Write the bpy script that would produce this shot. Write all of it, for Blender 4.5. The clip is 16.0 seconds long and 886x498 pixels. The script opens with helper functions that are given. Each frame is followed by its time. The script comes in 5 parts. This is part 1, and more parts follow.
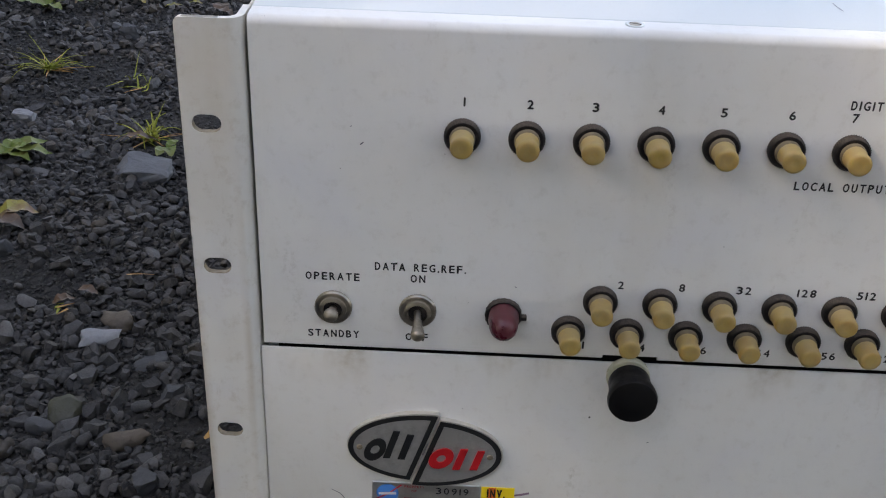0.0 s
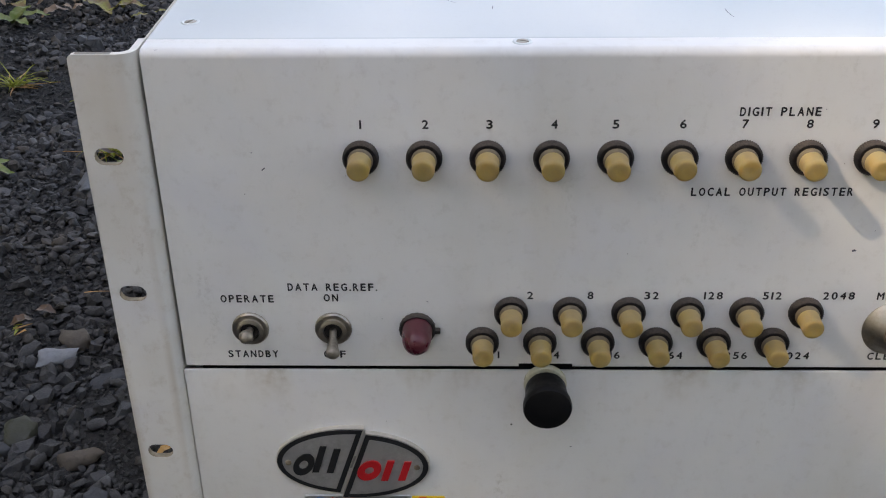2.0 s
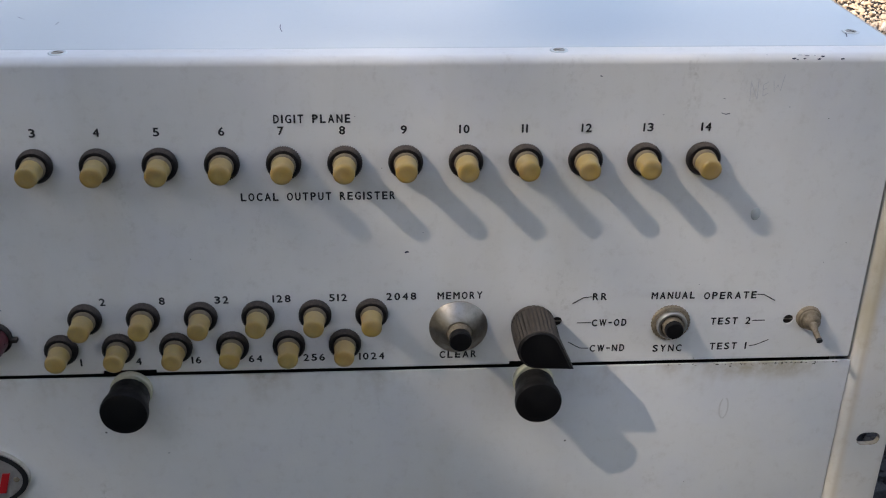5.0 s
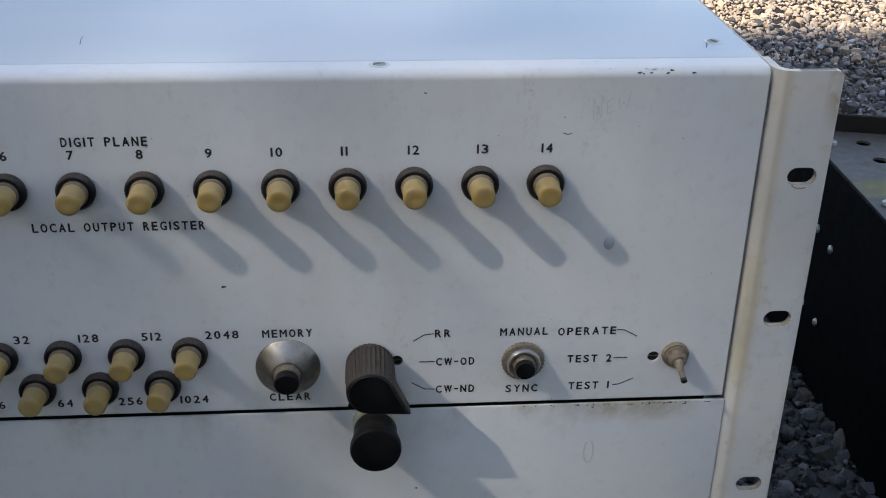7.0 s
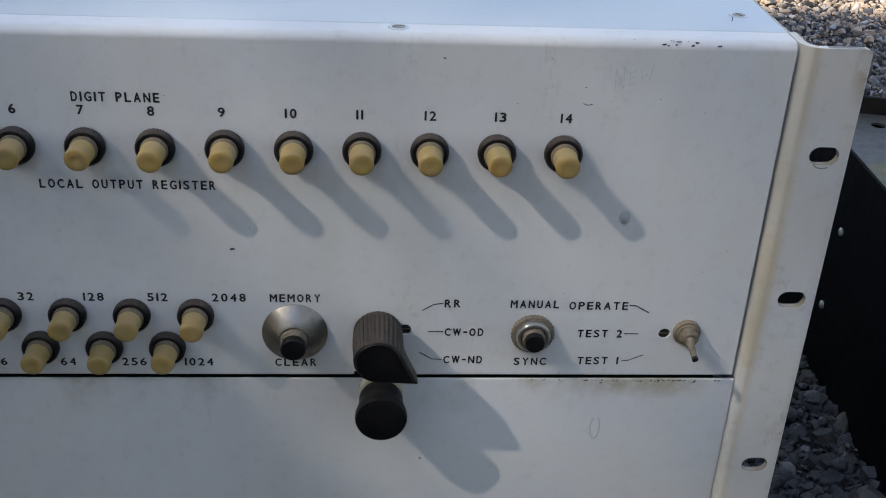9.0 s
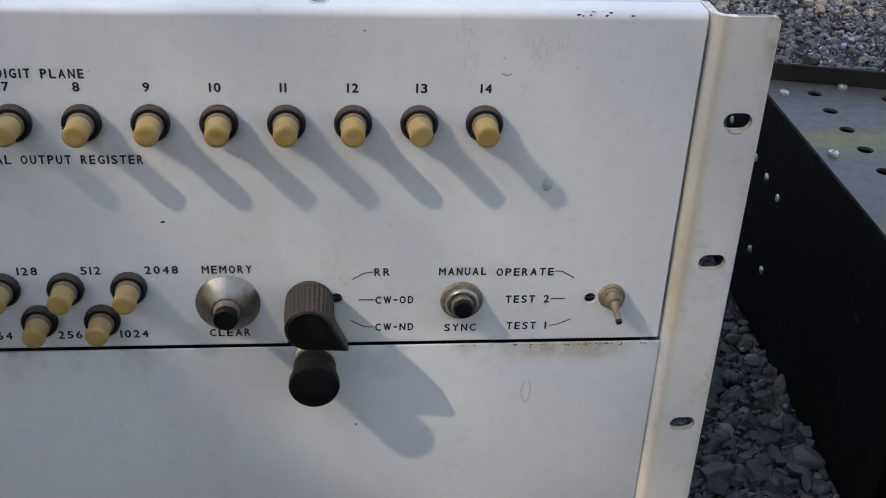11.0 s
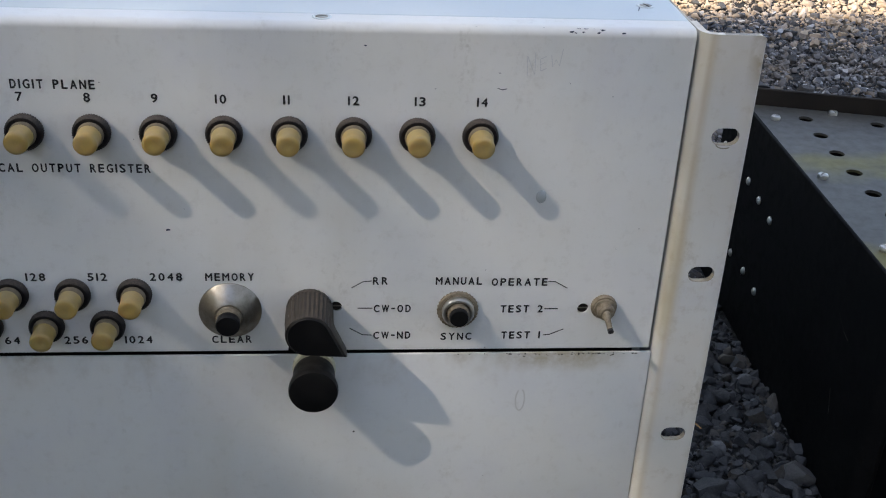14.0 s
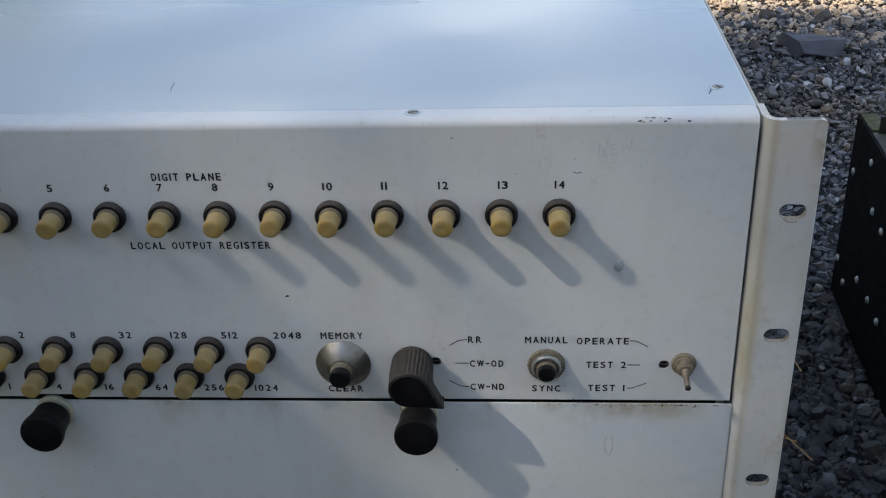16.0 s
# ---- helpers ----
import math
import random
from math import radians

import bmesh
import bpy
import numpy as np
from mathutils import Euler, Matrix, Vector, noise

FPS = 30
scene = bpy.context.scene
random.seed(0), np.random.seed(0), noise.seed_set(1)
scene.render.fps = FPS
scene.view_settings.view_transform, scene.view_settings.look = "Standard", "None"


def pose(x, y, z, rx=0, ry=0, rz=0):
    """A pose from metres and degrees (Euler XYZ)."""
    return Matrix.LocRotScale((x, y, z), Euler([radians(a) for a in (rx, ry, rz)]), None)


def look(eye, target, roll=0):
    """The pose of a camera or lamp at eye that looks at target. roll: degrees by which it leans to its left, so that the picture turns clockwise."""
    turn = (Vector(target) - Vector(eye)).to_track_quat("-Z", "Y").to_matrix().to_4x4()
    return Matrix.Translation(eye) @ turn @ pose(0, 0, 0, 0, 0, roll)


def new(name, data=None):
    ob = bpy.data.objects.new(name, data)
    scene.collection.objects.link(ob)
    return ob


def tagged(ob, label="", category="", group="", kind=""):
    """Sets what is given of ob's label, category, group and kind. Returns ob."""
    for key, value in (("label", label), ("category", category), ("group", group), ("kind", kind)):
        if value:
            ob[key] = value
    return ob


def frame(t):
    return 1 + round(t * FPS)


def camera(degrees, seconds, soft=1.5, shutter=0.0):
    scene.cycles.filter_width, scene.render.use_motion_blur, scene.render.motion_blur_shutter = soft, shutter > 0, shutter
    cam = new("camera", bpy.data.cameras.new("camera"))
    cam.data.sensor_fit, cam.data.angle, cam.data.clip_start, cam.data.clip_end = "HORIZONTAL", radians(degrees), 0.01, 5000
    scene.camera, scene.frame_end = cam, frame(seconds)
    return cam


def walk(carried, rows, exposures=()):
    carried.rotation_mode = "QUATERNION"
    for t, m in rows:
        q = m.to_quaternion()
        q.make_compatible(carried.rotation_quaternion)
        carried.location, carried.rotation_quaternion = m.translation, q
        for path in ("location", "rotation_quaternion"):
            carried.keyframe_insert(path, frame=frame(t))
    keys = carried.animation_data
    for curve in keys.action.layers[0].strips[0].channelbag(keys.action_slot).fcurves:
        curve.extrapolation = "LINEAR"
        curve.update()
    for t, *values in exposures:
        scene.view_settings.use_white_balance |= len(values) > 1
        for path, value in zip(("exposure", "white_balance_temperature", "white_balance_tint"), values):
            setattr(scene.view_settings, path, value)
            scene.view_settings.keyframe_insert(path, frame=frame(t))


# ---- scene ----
cam = camera(43.96, 16.0, soft=1.1)
PATH = [
    (0.0, -0.1431, -0.3517, 0.3786, -28.82, -1.79, 2.07),
    (0.5, -0.1394, -0.3500, 0.3784, -28.98, -1.39, 2.10),
    (1.0, -0.1423, -0.3565, 0.3810, -28.56, -1.82, 1.69),
    (1.5, -0.1295, -0.3545, 0.3851, -29.34, -0.13, 2.30),
    (1.8, -0.1150, -0.3510, 0.3880, -30.27, 1.04, 2.35),
    (2.0, -0.1070, -0.3509, 0.3919, -29.51, 0.60, 1.14),
    (2.2, -0.0960, -0.3490, 0.3920, -28.69, 0.44, 0.51),
    (2.5, -0.0805, -0.3526, 0.3912, -28.48, -0.04, 0.05),
    (3.0, -0.0609, -0.3567, 0.3921, -27.87, -0.60, -0.52),
    (3.2, -0.0500, -0.3590, 0.3900, -27.61, -0.44, -0.51),
    (3.5, -0.0236, -0.3660, 0.3884, -27.26, -0.86, -1.01),
    (3.7, -0.0090, -0.3680, 0.3870, -26.75, -1.61, -2.75),
    (4.0, -0.0024, -0.3711, 0.3837, -26.38, -2.45, -3.27),
    (4.5, 0.0002, -0.3704, 0.3838, -26.42, -2.69, -3.29),
    (5.0, 0.0205, -0.3751, 0.3846, -26.91, -0.80, -3.74),
    (5.2, 0.0340, -0.3800, 0.3835, -26.70, -0.32, -3.97),
    (7.3, 0.0873, -0.3354, 0.3781, -27.12, -0.70, -4.08),
    (7.5, 0.0891, -0.3351, 0.3778, -27.43, -0.49, -4.12),
    (8.0, 0.0860, -0.3350, 0.3774, -27.78, -0.78, -4.22),
    (8.5, 0.0799, -0.3331, 0.3746, -28.05, -1.98, -3.52),
    (9.0, 0.0793, -0.3334, 0.3753, -28.56, -2.41, -3.28),
    (9.5, 0.0957, -0.3454, 0.3762, -28.45, -1.82, -2.09),
    (9.7, 0.1046, -0.3434, 0.3737, -28.86, -2.28, -2.92),
    (11.8, 0.0903, -0.3451, 0.3794, -29.71, -2.21, -5.08),
    (12.0, 0.0939, -0.3461, 0.3787, -29.42, -2.02, -4.61),
    (12.5, 0.0950, -0.3524, 0.3795, -28.77, -2.02, -4.52),
    (13.0, 0.1026, -0.3574, 0.3784, -28.12, -1.28, -4.46),
    (13.5, 0.0962, -0.3623, 0.3800, -27.55, -1.92, -5.48),
    (14.0, 0.0948, -0.3585, 0.3755, -27.89, -2.57, -4.79),
    (14.5, 0.0944, -0.3712, 0.3967, -27.41, -1.81, -3.65),
    (15.0, 0.0950, -0.3786, 0.4089, -26.95, -0.54, -0.70),
    (15.2, 0.1010, -0.3760, 0.4160, -28.04, 0.09, 0.25),
    (15.5, 0.1081, -0.3817, 0.4240, -27.67, -0.27, 1.56),
    (15.7, 0.1120, -0.3790, 0.4280, -27.60, 0.09, 2.15),
    (16.0, 0.1296, -0.3797, 0.4274, -29.21, 2.15, 3.43),
]
EXPOSURE = [
    (0.0, 1.67, 7330, 16),
    (1.0, 1.67, 7350, 16),
    (2.0, 1.65, 7380, 16),
    (2.5, 1.43, 7170, 15),
    (3.0, 1.25, 6990, 15),
    (4.0, 1.13, 6830, 15),
    (5.0, 1.10, 6630, 15),
    (7.5, 0.93, 6120, 12),
    (8.5, 0.95, 6160, 12),
    (9.0, 0.97, 6240, 12),
    (9.5, 1.03, 6290, 12),
    (12.0, 1.37, 6590, 15),
    (13.0, 1.33, 6590, 15),
    (14.0, 1.13, 6500, 12),
    (14.5, 1.15, 6460, 12),
    (15.0, 1.03, 6460, 10),
    (15.5, 0.93, 6370, 10),
    (16.0, 0.87, 6200, 10),
]
walk(cam, [(t, pose(x, y, z, 90 + pitch, roll, yaw)) for t, x, y, z, pitch, roll, yaw in PATH], EXPOSURE)

# ---- sky and sun ----
SUN_WAY = Vector((0.651, 0.300, -0.696)).normalized()      # the way the light goes
world = bpy.data.worlds.new("sky")
scene.world = world
world.use_nodes = True
wn, wl = world.node_tree.nodes, world.node_tree.links
sky = wn.new("ShaderNodeTexSky")
sky.sky_type, sky.sun_disc = "NISHITA", False
sky.sun_elevation = math.asin(-SUN_WAY.z)
sky.sun_rotation = math.atan2(-SUN_WAY.x, -SUN_WAY.y) % (2 * math.pi)
sky.dust_density = 0.8
# thin white clouds over the whole sky
wc, wx, wm, wr = wn.new("ShaderNodeTexCoord"), wn.new("ShaderNodeTexNoise"), wn.new("ShaderNodeMixRGB"), wn.new("ShaderNodeMapRange")
wx.inputs["Scale"].default_value, wx.inputs["Detail"].default_value = 3.2, 6.0
for i, v in zip((1, 2, 3, 4), (0.46, 0.74, 0.0, 0.85)):
    wr.inputs[i].default_value = v
wm.inputs[2].default_value = (9.0, 9.2, 9.6, 1)
wl.new(wc.outputs["Generated"], wx.inputs["Vector"])
wl.new(wx.outputs["Fac"], wr.inputs[0])
wl.new(wr.outputs[0], wm.inputs[0])
wl.new(sky.outputs[0], wm.inputs[1])
wl.new(wm.outputs[0], wn["Background"].inputs[0])
wn["Background"].inputs[1].default_value = 0.125
sun = new("sun", bpy.data.lights.new("sun", "SUN"))
sun.data.energy, sun.data.angle, sun.data.color = 4.3, radians(0.53), (1.0, 0.90, 0.76)
sun.matrix_world = look(-SUN_WAY * 20, (0, 0, 0))

# ---- materials ----


class Mat:
    """A node material with short calls to wire it."""

    def __init__(self, name, colour=(0.5, 0.5, 0.5), rough=0.5, metal=0.0):
        self.m = bpy.data.materials.new(name)
        self.m.use_nodes = True
        self.t = self.m.node_tree
        self.b = self.t.nodes["Principled BSDF"]
        self.b.inputs["Base Color"].default_value = (*colour, 1)
        self.b.inputs["Roughness"].default_value = rough
        self.b.inputs["Metallic"].default_value = metal

    def n(self, kind, **k):
        node = self.t.nodes.new("ShaderNode" + kind)
        for key, v in k.items():
            node.inputs[key].default_value = v
        return node

    def link(self, a, b):
        self.t.links.new(a, b)

    def where(self):
        return self.n("TexCoord").outputs["Object"]

    def noise(self, scale, detail=4.0, rough=0.6, at=None, stretch=None):
        x = self.n("TexNoise", Scale=scale, Detail=detail, Roughness=rough)
        src = at or self.where()
        if stretch:
            mp = self.n("Mapping", Scale=stretch)
            self.link(src, mp.inputs[0])
            src = mp.outputs[0]
        self.link(src, x.inputs["Vector"])
        return x.outputs["Fac"]

    def ramp(self, fac, stops, constant=False):
        r = self.n("ValToRGB")
        r.color_ramp.interpolation = "CONSTANT" if constant else "LINEAR"
        e = r.color_ramp.elements
        while len(e) < len(stops):
            e.new(0.5)
        for el, (p, c) in zip(e, stops):
            el.position, el.color = p, (*c, 1) if len(c) == 3 else c
        self.link(fac, r.inputs[0])
        return r.outputs["Color"]

    def band(self, fac, lo, hi, a=0.0, b=1.0):
        m = self.n("MapRange")
        for i, v in zip((1, 2, 3, 4), (lo, hi, a, b)):
            m.inputs[i].default_value = v
        self.link(fac, m.inputs[0])
        return m.outputs[0]

    def mix(self, fac, a, b, mode="MIX"):
        x = self.n("MixRGB")
        x.blend_type = mode
        for s, v in zip((0, 1, 2), (fac, a, b)):
            if isinstance(v, (int, float)):
                x.inputs[s].default_value = v
            elif isinstance(v, tuple):
                x.inputs[s].default_value = (*v, 1)
            else:
                self.link(v, x.inputs[s])
        return x.outputs[0]

    def math(self, op, a, b=0.0):
        x = self.n("Math")
        x.operation = op
        for s, v in zip((0, 1), (a, b)):
            if isinstance(v, (int, float)):
                x.inputs[s].default_value = v
            else:
                self.link(v, x.inputs[s])
        return x.outputs[0]

    def colour(self, c):
        self.link(c, self.b.inputs["Base Color"])

    def rough(self, r):
        self.link(r, self.b.inputs["Roughness"])

    def bump(self, h, strength=0.3, dist=0.001):
        x = self.n("Bump", Strength=strength, Distance=dist)
        self.link(h, x.inputs["Height"])
        self.link(x.outputs[0], self.b.inputs["Normal"])

    def set(self, key, v):
        self.b.inputs[key].default_value = v


def paint(name, base, dirt, rough=0.38, coat=0.0, grime=1.0, scuffed=1.0):
    """Old sprayed enamel: faint clouds of grime, rubbed patches, specks and short scratches."""
    m = Mat(name, base, rough)
    big = m.noise(9, 5, 0.6)
    mid = m.noise(42, 6, 0.65)
    drip = m.noise(34, 4, 0.55, stretch=(1, 1, 0.10))
    c = m.mix(m.band(big, 0.42, 0.76, 0, 0.34 * grime), base, dirt)
    c = m.mix(m.band(mid, 0.50, 0.80, 0, 0.20 * grime), c, tuple(x * 0.84 for x in base))
    c = m.mix(m.band(drip, 0.52, 0.74, 0, 0.20 * grime), c, dirt)
    blot = m.noise(22, 5, 0.6)
    c = m.mix(m.band(blot, 0.50, 0.70, 0, 0.48 * grime), c, tuple(x * y for x, y in zip(base, (0.90, 0.90, 0.97))))
    c = m.mix(m.band(blot, 0.30, 0.48, 0.42 * grime, 0), c, tuple(x * y for x, y in zip(base, (1.0, 0.955, 0.90))))
    fine = m.noise(170, 6, 0.75)
    c = m.mix(m.band(fine, 0.53, 0.73, 0, 0.24 * grime), c, tuple(x * y for x, y in zip(dirt, (0.8, 0.8, 0.85))))
    scuff = m.noise(60, 5, 0.7, stretch=(1.0, 1.0, 0.35))
    c = m.mix(m.math("MULTIPLY", m.band(scuff, 0.60, 0.72, 0, 0.36 * grime * scuffed), m.band(m.noise(520, 3, 0.6), 0.45, 0.6)), c, tuple(x * 0.62 for x in dirt))
    dots = m.n("TexVoronoi", Scale=115.0, Randomness=1.0)
    m.link(m.where(), dots.inputs["Vector"])
    c = m.mix(m.math("MULTIPLY", m.band(dots.outputs["Color"], 0.86, 0.87), m.band(dots.outputs["Distance"], 0.018, 0.030, 0.7 * grime, 0)), c, (0.12, 0.10, 0.08))
    spots = m.n("TexVoronoi", Scale=46.0, Randomness=1.0)
    m.link(m.where(), spots.inputs["Vector"])
    pick = m.band(spots.outputs["Color"], 0.80, 0.81)
    near = m.band(spots.outputs["Distance"], 0.016, 0.024, 1, 0)
    c = m.mix(m.math("MULTIPLY", pick, near), c, (0.06, 0.055, 0.05))
    m.colour(c)
    m.rough(m.band(big, 0.3, 0.75, rough - 0.06, rough + 0.10))
    peel = m.noise(700, 2, 0.5)
    m.bump(m.math("ADD", m.math("MULTIPLY", peel, 0.35), m.math("MULTIPLY", big, 4.0)), 0.10, 0.0006)
    if coat:
        m.set("Coat Weight", coat)
        m.set("Coat Roughness", 0.28)
    return m


def grimy_top(m, base):
    """Brown grime gathered in patches under the seam."""
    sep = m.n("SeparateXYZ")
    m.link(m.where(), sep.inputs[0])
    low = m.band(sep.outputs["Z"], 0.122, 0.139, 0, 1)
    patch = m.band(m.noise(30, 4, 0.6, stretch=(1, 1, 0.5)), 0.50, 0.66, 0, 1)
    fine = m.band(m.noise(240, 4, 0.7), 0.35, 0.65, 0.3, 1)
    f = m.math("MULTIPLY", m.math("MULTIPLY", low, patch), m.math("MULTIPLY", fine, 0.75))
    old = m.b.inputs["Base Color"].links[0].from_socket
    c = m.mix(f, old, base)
    # one broad olive stain towards the end of the seam
    edge = m.math("ADD", sep.outputs["Z"], m.math("MULTIPLY", m.noise(55, 3, 0.6), 0.010))
    wide = m.math("MULTIPLY", m.band(sep.outputs["X"], 0.150, 0.172), m.band(sep.outputs["X"], 0.195, 0.211, 1, 0))
    g = m.math("MULTIPLY", m.math("MULTIPLY", wide, m.band(edge, 0.1345, 0.1415)), m.band(m.noise(210, 4, 0.7), 0.35, 0.6, 0.3, 0.75))
    m.colour(m.mix(g, c, (0.36, 0.30, 0.18)))


WHITE = paint("white_enamel", (0.75, 0.75, 0.725), (0.50, 0.46, 0.36), 0.38, 0.35)
# same enamel, with the lower panel's deeper shade put into its base
LOWER_SHADED = paint("lower_shaded_enamel", (0.665, 0.665, 0.64), (0.52, 0.48, 0.38))
grimy_top(LOWER_SHADED, (0.30, 0.23, 0.13))
LID = Mat("lid_enamel", (0.66, 0.70, 0.685), 0.30)
_w = LID.noise(13, 2, 0.5, stretch=(0.25, 1.0, 1.0))
_p = LID.noise(5, 2, 0.5)
_t = LID.noise(420, 5, 0.7)
_c = LID.mix(LID.band(_p, 0.2, 0.8), (0.68, 0.715, 0.68), (0.62, 0.665, 0.67))
_c = LID.mix(LID.band(_w, 0.2, 0.9, 0, 0.5), _c, (0.60, 0.64, 0.63))
_c = LID.mix(LID.band(_t, 0.56, 0.80, 0, 0.20), _c, (0.46, 0.47, 0.45))
_d = LID.n("TexVoronoi", Scale=34.0, Randomness=1.0)
LID.link(LID.where(), _d.inputs["Vector"])
LID.colour(LID.mix(LID.math("MULTIPLY", LID.band(_d.outputs["Color"], 0.84, 0.85), LID.band(_d.outputs["Distance"], 0.012, 0.020, 0.8, 0)), _c, (0.10, 0.10, 0.10)))
LID.rough(LID.band(_w, 0.2, 0.9, 0.24, 0.34))
LID.bump(_t, 0.06, 0.0004)
LID.set("Coat Weight", 0.6)
LID.set("Coat Roughness", 0.20)
EAR = paint("ear_enamel", (0.72, 0.71, 0.67), (0.44, 0.34, 0.19), 0.36, 0.0, 1.25)
_s = EAR.n("SeparateXYZ")
EAR.link(EAR.where(), _s.inputs[0])
_x = EAR.math("ABSOLUTE", _s.outputs["X"])
_n = EAR.noise(38, 4, 0.6, stretch=(1, 1, 0.14))
_in = EAR.math("MULTIPLY", EAR.band(_x, 0.2212, 0.2224), EAR.band(_x, 0.2228, 0.2250, 1, 0))
_out = EAR.band(_x, 0.2380, 0.2405)
_f = EAR.math("MULTIPLY", EAR.math("MAXIMUM", _in, _out), EAR.band(_n, 0.42, 0.70, 0, 0.45))
EAR.colour(EAR.mix(_f, EAR.b.inputs["Base Color"].links[0].from_socket, (0.36, 0.26, 0.13)))
# an olive stain down the bend of one ear, brown wear at its outer corner
_q = EAR.math("MULTIPLY", EAR.band(_s.outputs["X"], 0.2184, 0.2192), EAR.band(_s.outputs["X"], 0.2208, 0.2266, 1, 0))
_q = EAR.math("MULTIPLY", _q, EAR.band(EAR.noise(26, 4, 0.6, stretch=(1, 1, 0.35)), 0.36, 0.60, 0.0, 0.95))
_q = EAR.math("MULTIPLY", _q, EAR.math("MAXIMUM", EAR.math("MULTIPLY", EAR.band(_s.outputs["Z"], 0.125, 0.160), EAR.band(_s.outputs["Z"], 0.165, 0.205, 1, 0.35)), 0.25))
EAR.colour(EAR.mix(_q, EAR.b.inputs["Base Color"].links[0].from_socket, (0.47, 0.39, 0.20)))
_q = EAR.math("MULTIPLY", EAR.band(_s.outputs["X"], 0.2355, 0.2400), EAR.band(_s.outputs["Z"], 0.248, 0.262))
_q = EAR.math("MULTIPLY", _q, EAR.band(EAR.noise(150, 4, 0.6), 0.42, 0.56, 0, 0.8))
EAR.colour(EAR.mix(_q, EAR.b.inputs["Base Color"].links[0].from_socket, (0.34, 0.27, 0.15)))
_y = EAR.band(_s.outputs["Y"], -0.0029, -0.0025)
_w = EAR.math("MULTIPLY", EAR.math("MULTIPLY", _y, EAR.band(_x, 0.2262, 0.2268)), EAR.band(_x, 0.2385, 0.2390, 0.9, 0))
EAR.colour(EAR.mix(_w, EAR.b.inputs["Base Color"].links[0].from_socket, EAR.mix(EAR.band(EAR.noise(300, 4, 0.6), 0.4, 0.6), (0.06, 0.045, 0.027), (0.13, 0.10, 0.062))))
EDGE = paint("worn_edge", (0.58, 0.55, 0.47), (0.34, 0.27, 0.17), 0.5)

INK = Mat("black_ink", (0.012, 0.012, 0.013), 0.55)
PENCIL = Mat("pencil", (0.58, 0.58, 0.585), 0.6)
GAP = Mat("dark_inside", (0.012, 0.012, 0.012), 0.7)


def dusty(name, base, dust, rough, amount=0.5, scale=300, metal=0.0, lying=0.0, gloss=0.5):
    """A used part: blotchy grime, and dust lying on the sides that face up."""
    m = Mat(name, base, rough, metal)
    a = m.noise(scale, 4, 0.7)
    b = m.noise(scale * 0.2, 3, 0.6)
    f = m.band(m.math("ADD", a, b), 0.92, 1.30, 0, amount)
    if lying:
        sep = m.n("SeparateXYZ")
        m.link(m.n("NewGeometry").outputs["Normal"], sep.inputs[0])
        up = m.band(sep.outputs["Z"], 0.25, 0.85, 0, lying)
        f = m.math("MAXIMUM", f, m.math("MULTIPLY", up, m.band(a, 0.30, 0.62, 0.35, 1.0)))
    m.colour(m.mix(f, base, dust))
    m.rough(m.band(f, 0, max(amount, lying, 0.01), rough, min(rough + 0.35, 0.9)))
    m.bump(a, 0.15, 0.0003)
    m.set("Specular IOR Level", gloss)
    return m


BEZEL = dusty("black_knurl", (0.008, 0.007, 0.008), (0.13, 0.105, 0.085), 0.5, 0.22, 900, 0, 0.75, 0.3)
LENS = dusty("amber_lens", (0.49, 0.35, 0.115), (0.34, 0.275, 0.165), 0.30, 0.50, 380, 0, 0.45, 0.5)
LENS.set("Subsurface Weight", 0.6)
LENS.set("Subsurface Radius", (0.004, 0.003, 0.001))
LENS.set("Subsurface Scale", 0.7)
LENS.set("Transmission Weight", 0.25)
THREAD = dusty("dusty_collar", (0.21, 0.165, 0.10), (0.13, 0.105, 0.08), 0.7, 0.8, 700)
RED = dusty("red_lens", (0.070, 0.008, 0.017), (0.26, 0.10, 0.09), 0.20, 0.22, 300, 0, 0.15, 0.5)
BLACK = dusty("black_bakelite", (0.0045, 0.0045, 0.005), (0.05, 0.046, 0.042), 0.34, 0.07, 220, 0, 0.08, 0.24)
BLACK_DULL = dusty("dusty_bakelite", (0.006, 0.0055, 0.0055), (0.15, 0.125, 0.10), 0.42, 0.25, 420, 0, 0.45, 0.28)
NICKEL = dusty("worn_nickel", (0.37, 0.34, 0.29), (0.20, 0.17, 0.13), 0.34, 0.6, 260, 1.0)
BRASS = dusty("corroded_brass", (0.27, 0.225, 0.16), (0.12, 0.095, 0.065), 0.55, 0.8, 620, 0.4)
STEEL = dusty("bright_screw", (0.62, 0.61, 0.58), (0.32, 0.29, 0.24), 0.30, 0.5, 300, 1.0)
WASHER = dusty("clear_washer", (0.50, 0.49, 0.36), (0.35, 0.32, 0.22), 0.25, 0.5, 250)
ALU = dusty("brushed_plate", (0.46, 0.46, 0.45), (0.30, 0.29, 0.27), 0.42, 0.45, 200, 0.75)
PLATE = dusty("asset_plate", (0.52, 0.52, 0.50), (0.34, 0.33, 0.30), 0.34, 0.4, 200, 0.85)
RIM = dusty("plate_rim", (0.66, 0.64, 0.58), (0.40, 0.36, 0.28), 0.36, 0.4, 200, 0.7)
BADGE_RED = Mat("badge_red", (0.42, 0.012, 0.016), 0.35)
BADGE_BLACK = Mat("badge_black", (0.012, 0.012, 0.013), 0.42)
PLATE_BLUE = Mat("plate_blue", (0.05, 0.22, 0.60), 0.4)
PLATE_RED = Mat("plate_red", (0.50, 0.05, 0.06), 0.4)
PLATE_WHITE = Mat("plate_white", (0.62, 0.64, 0.66), 0.4)
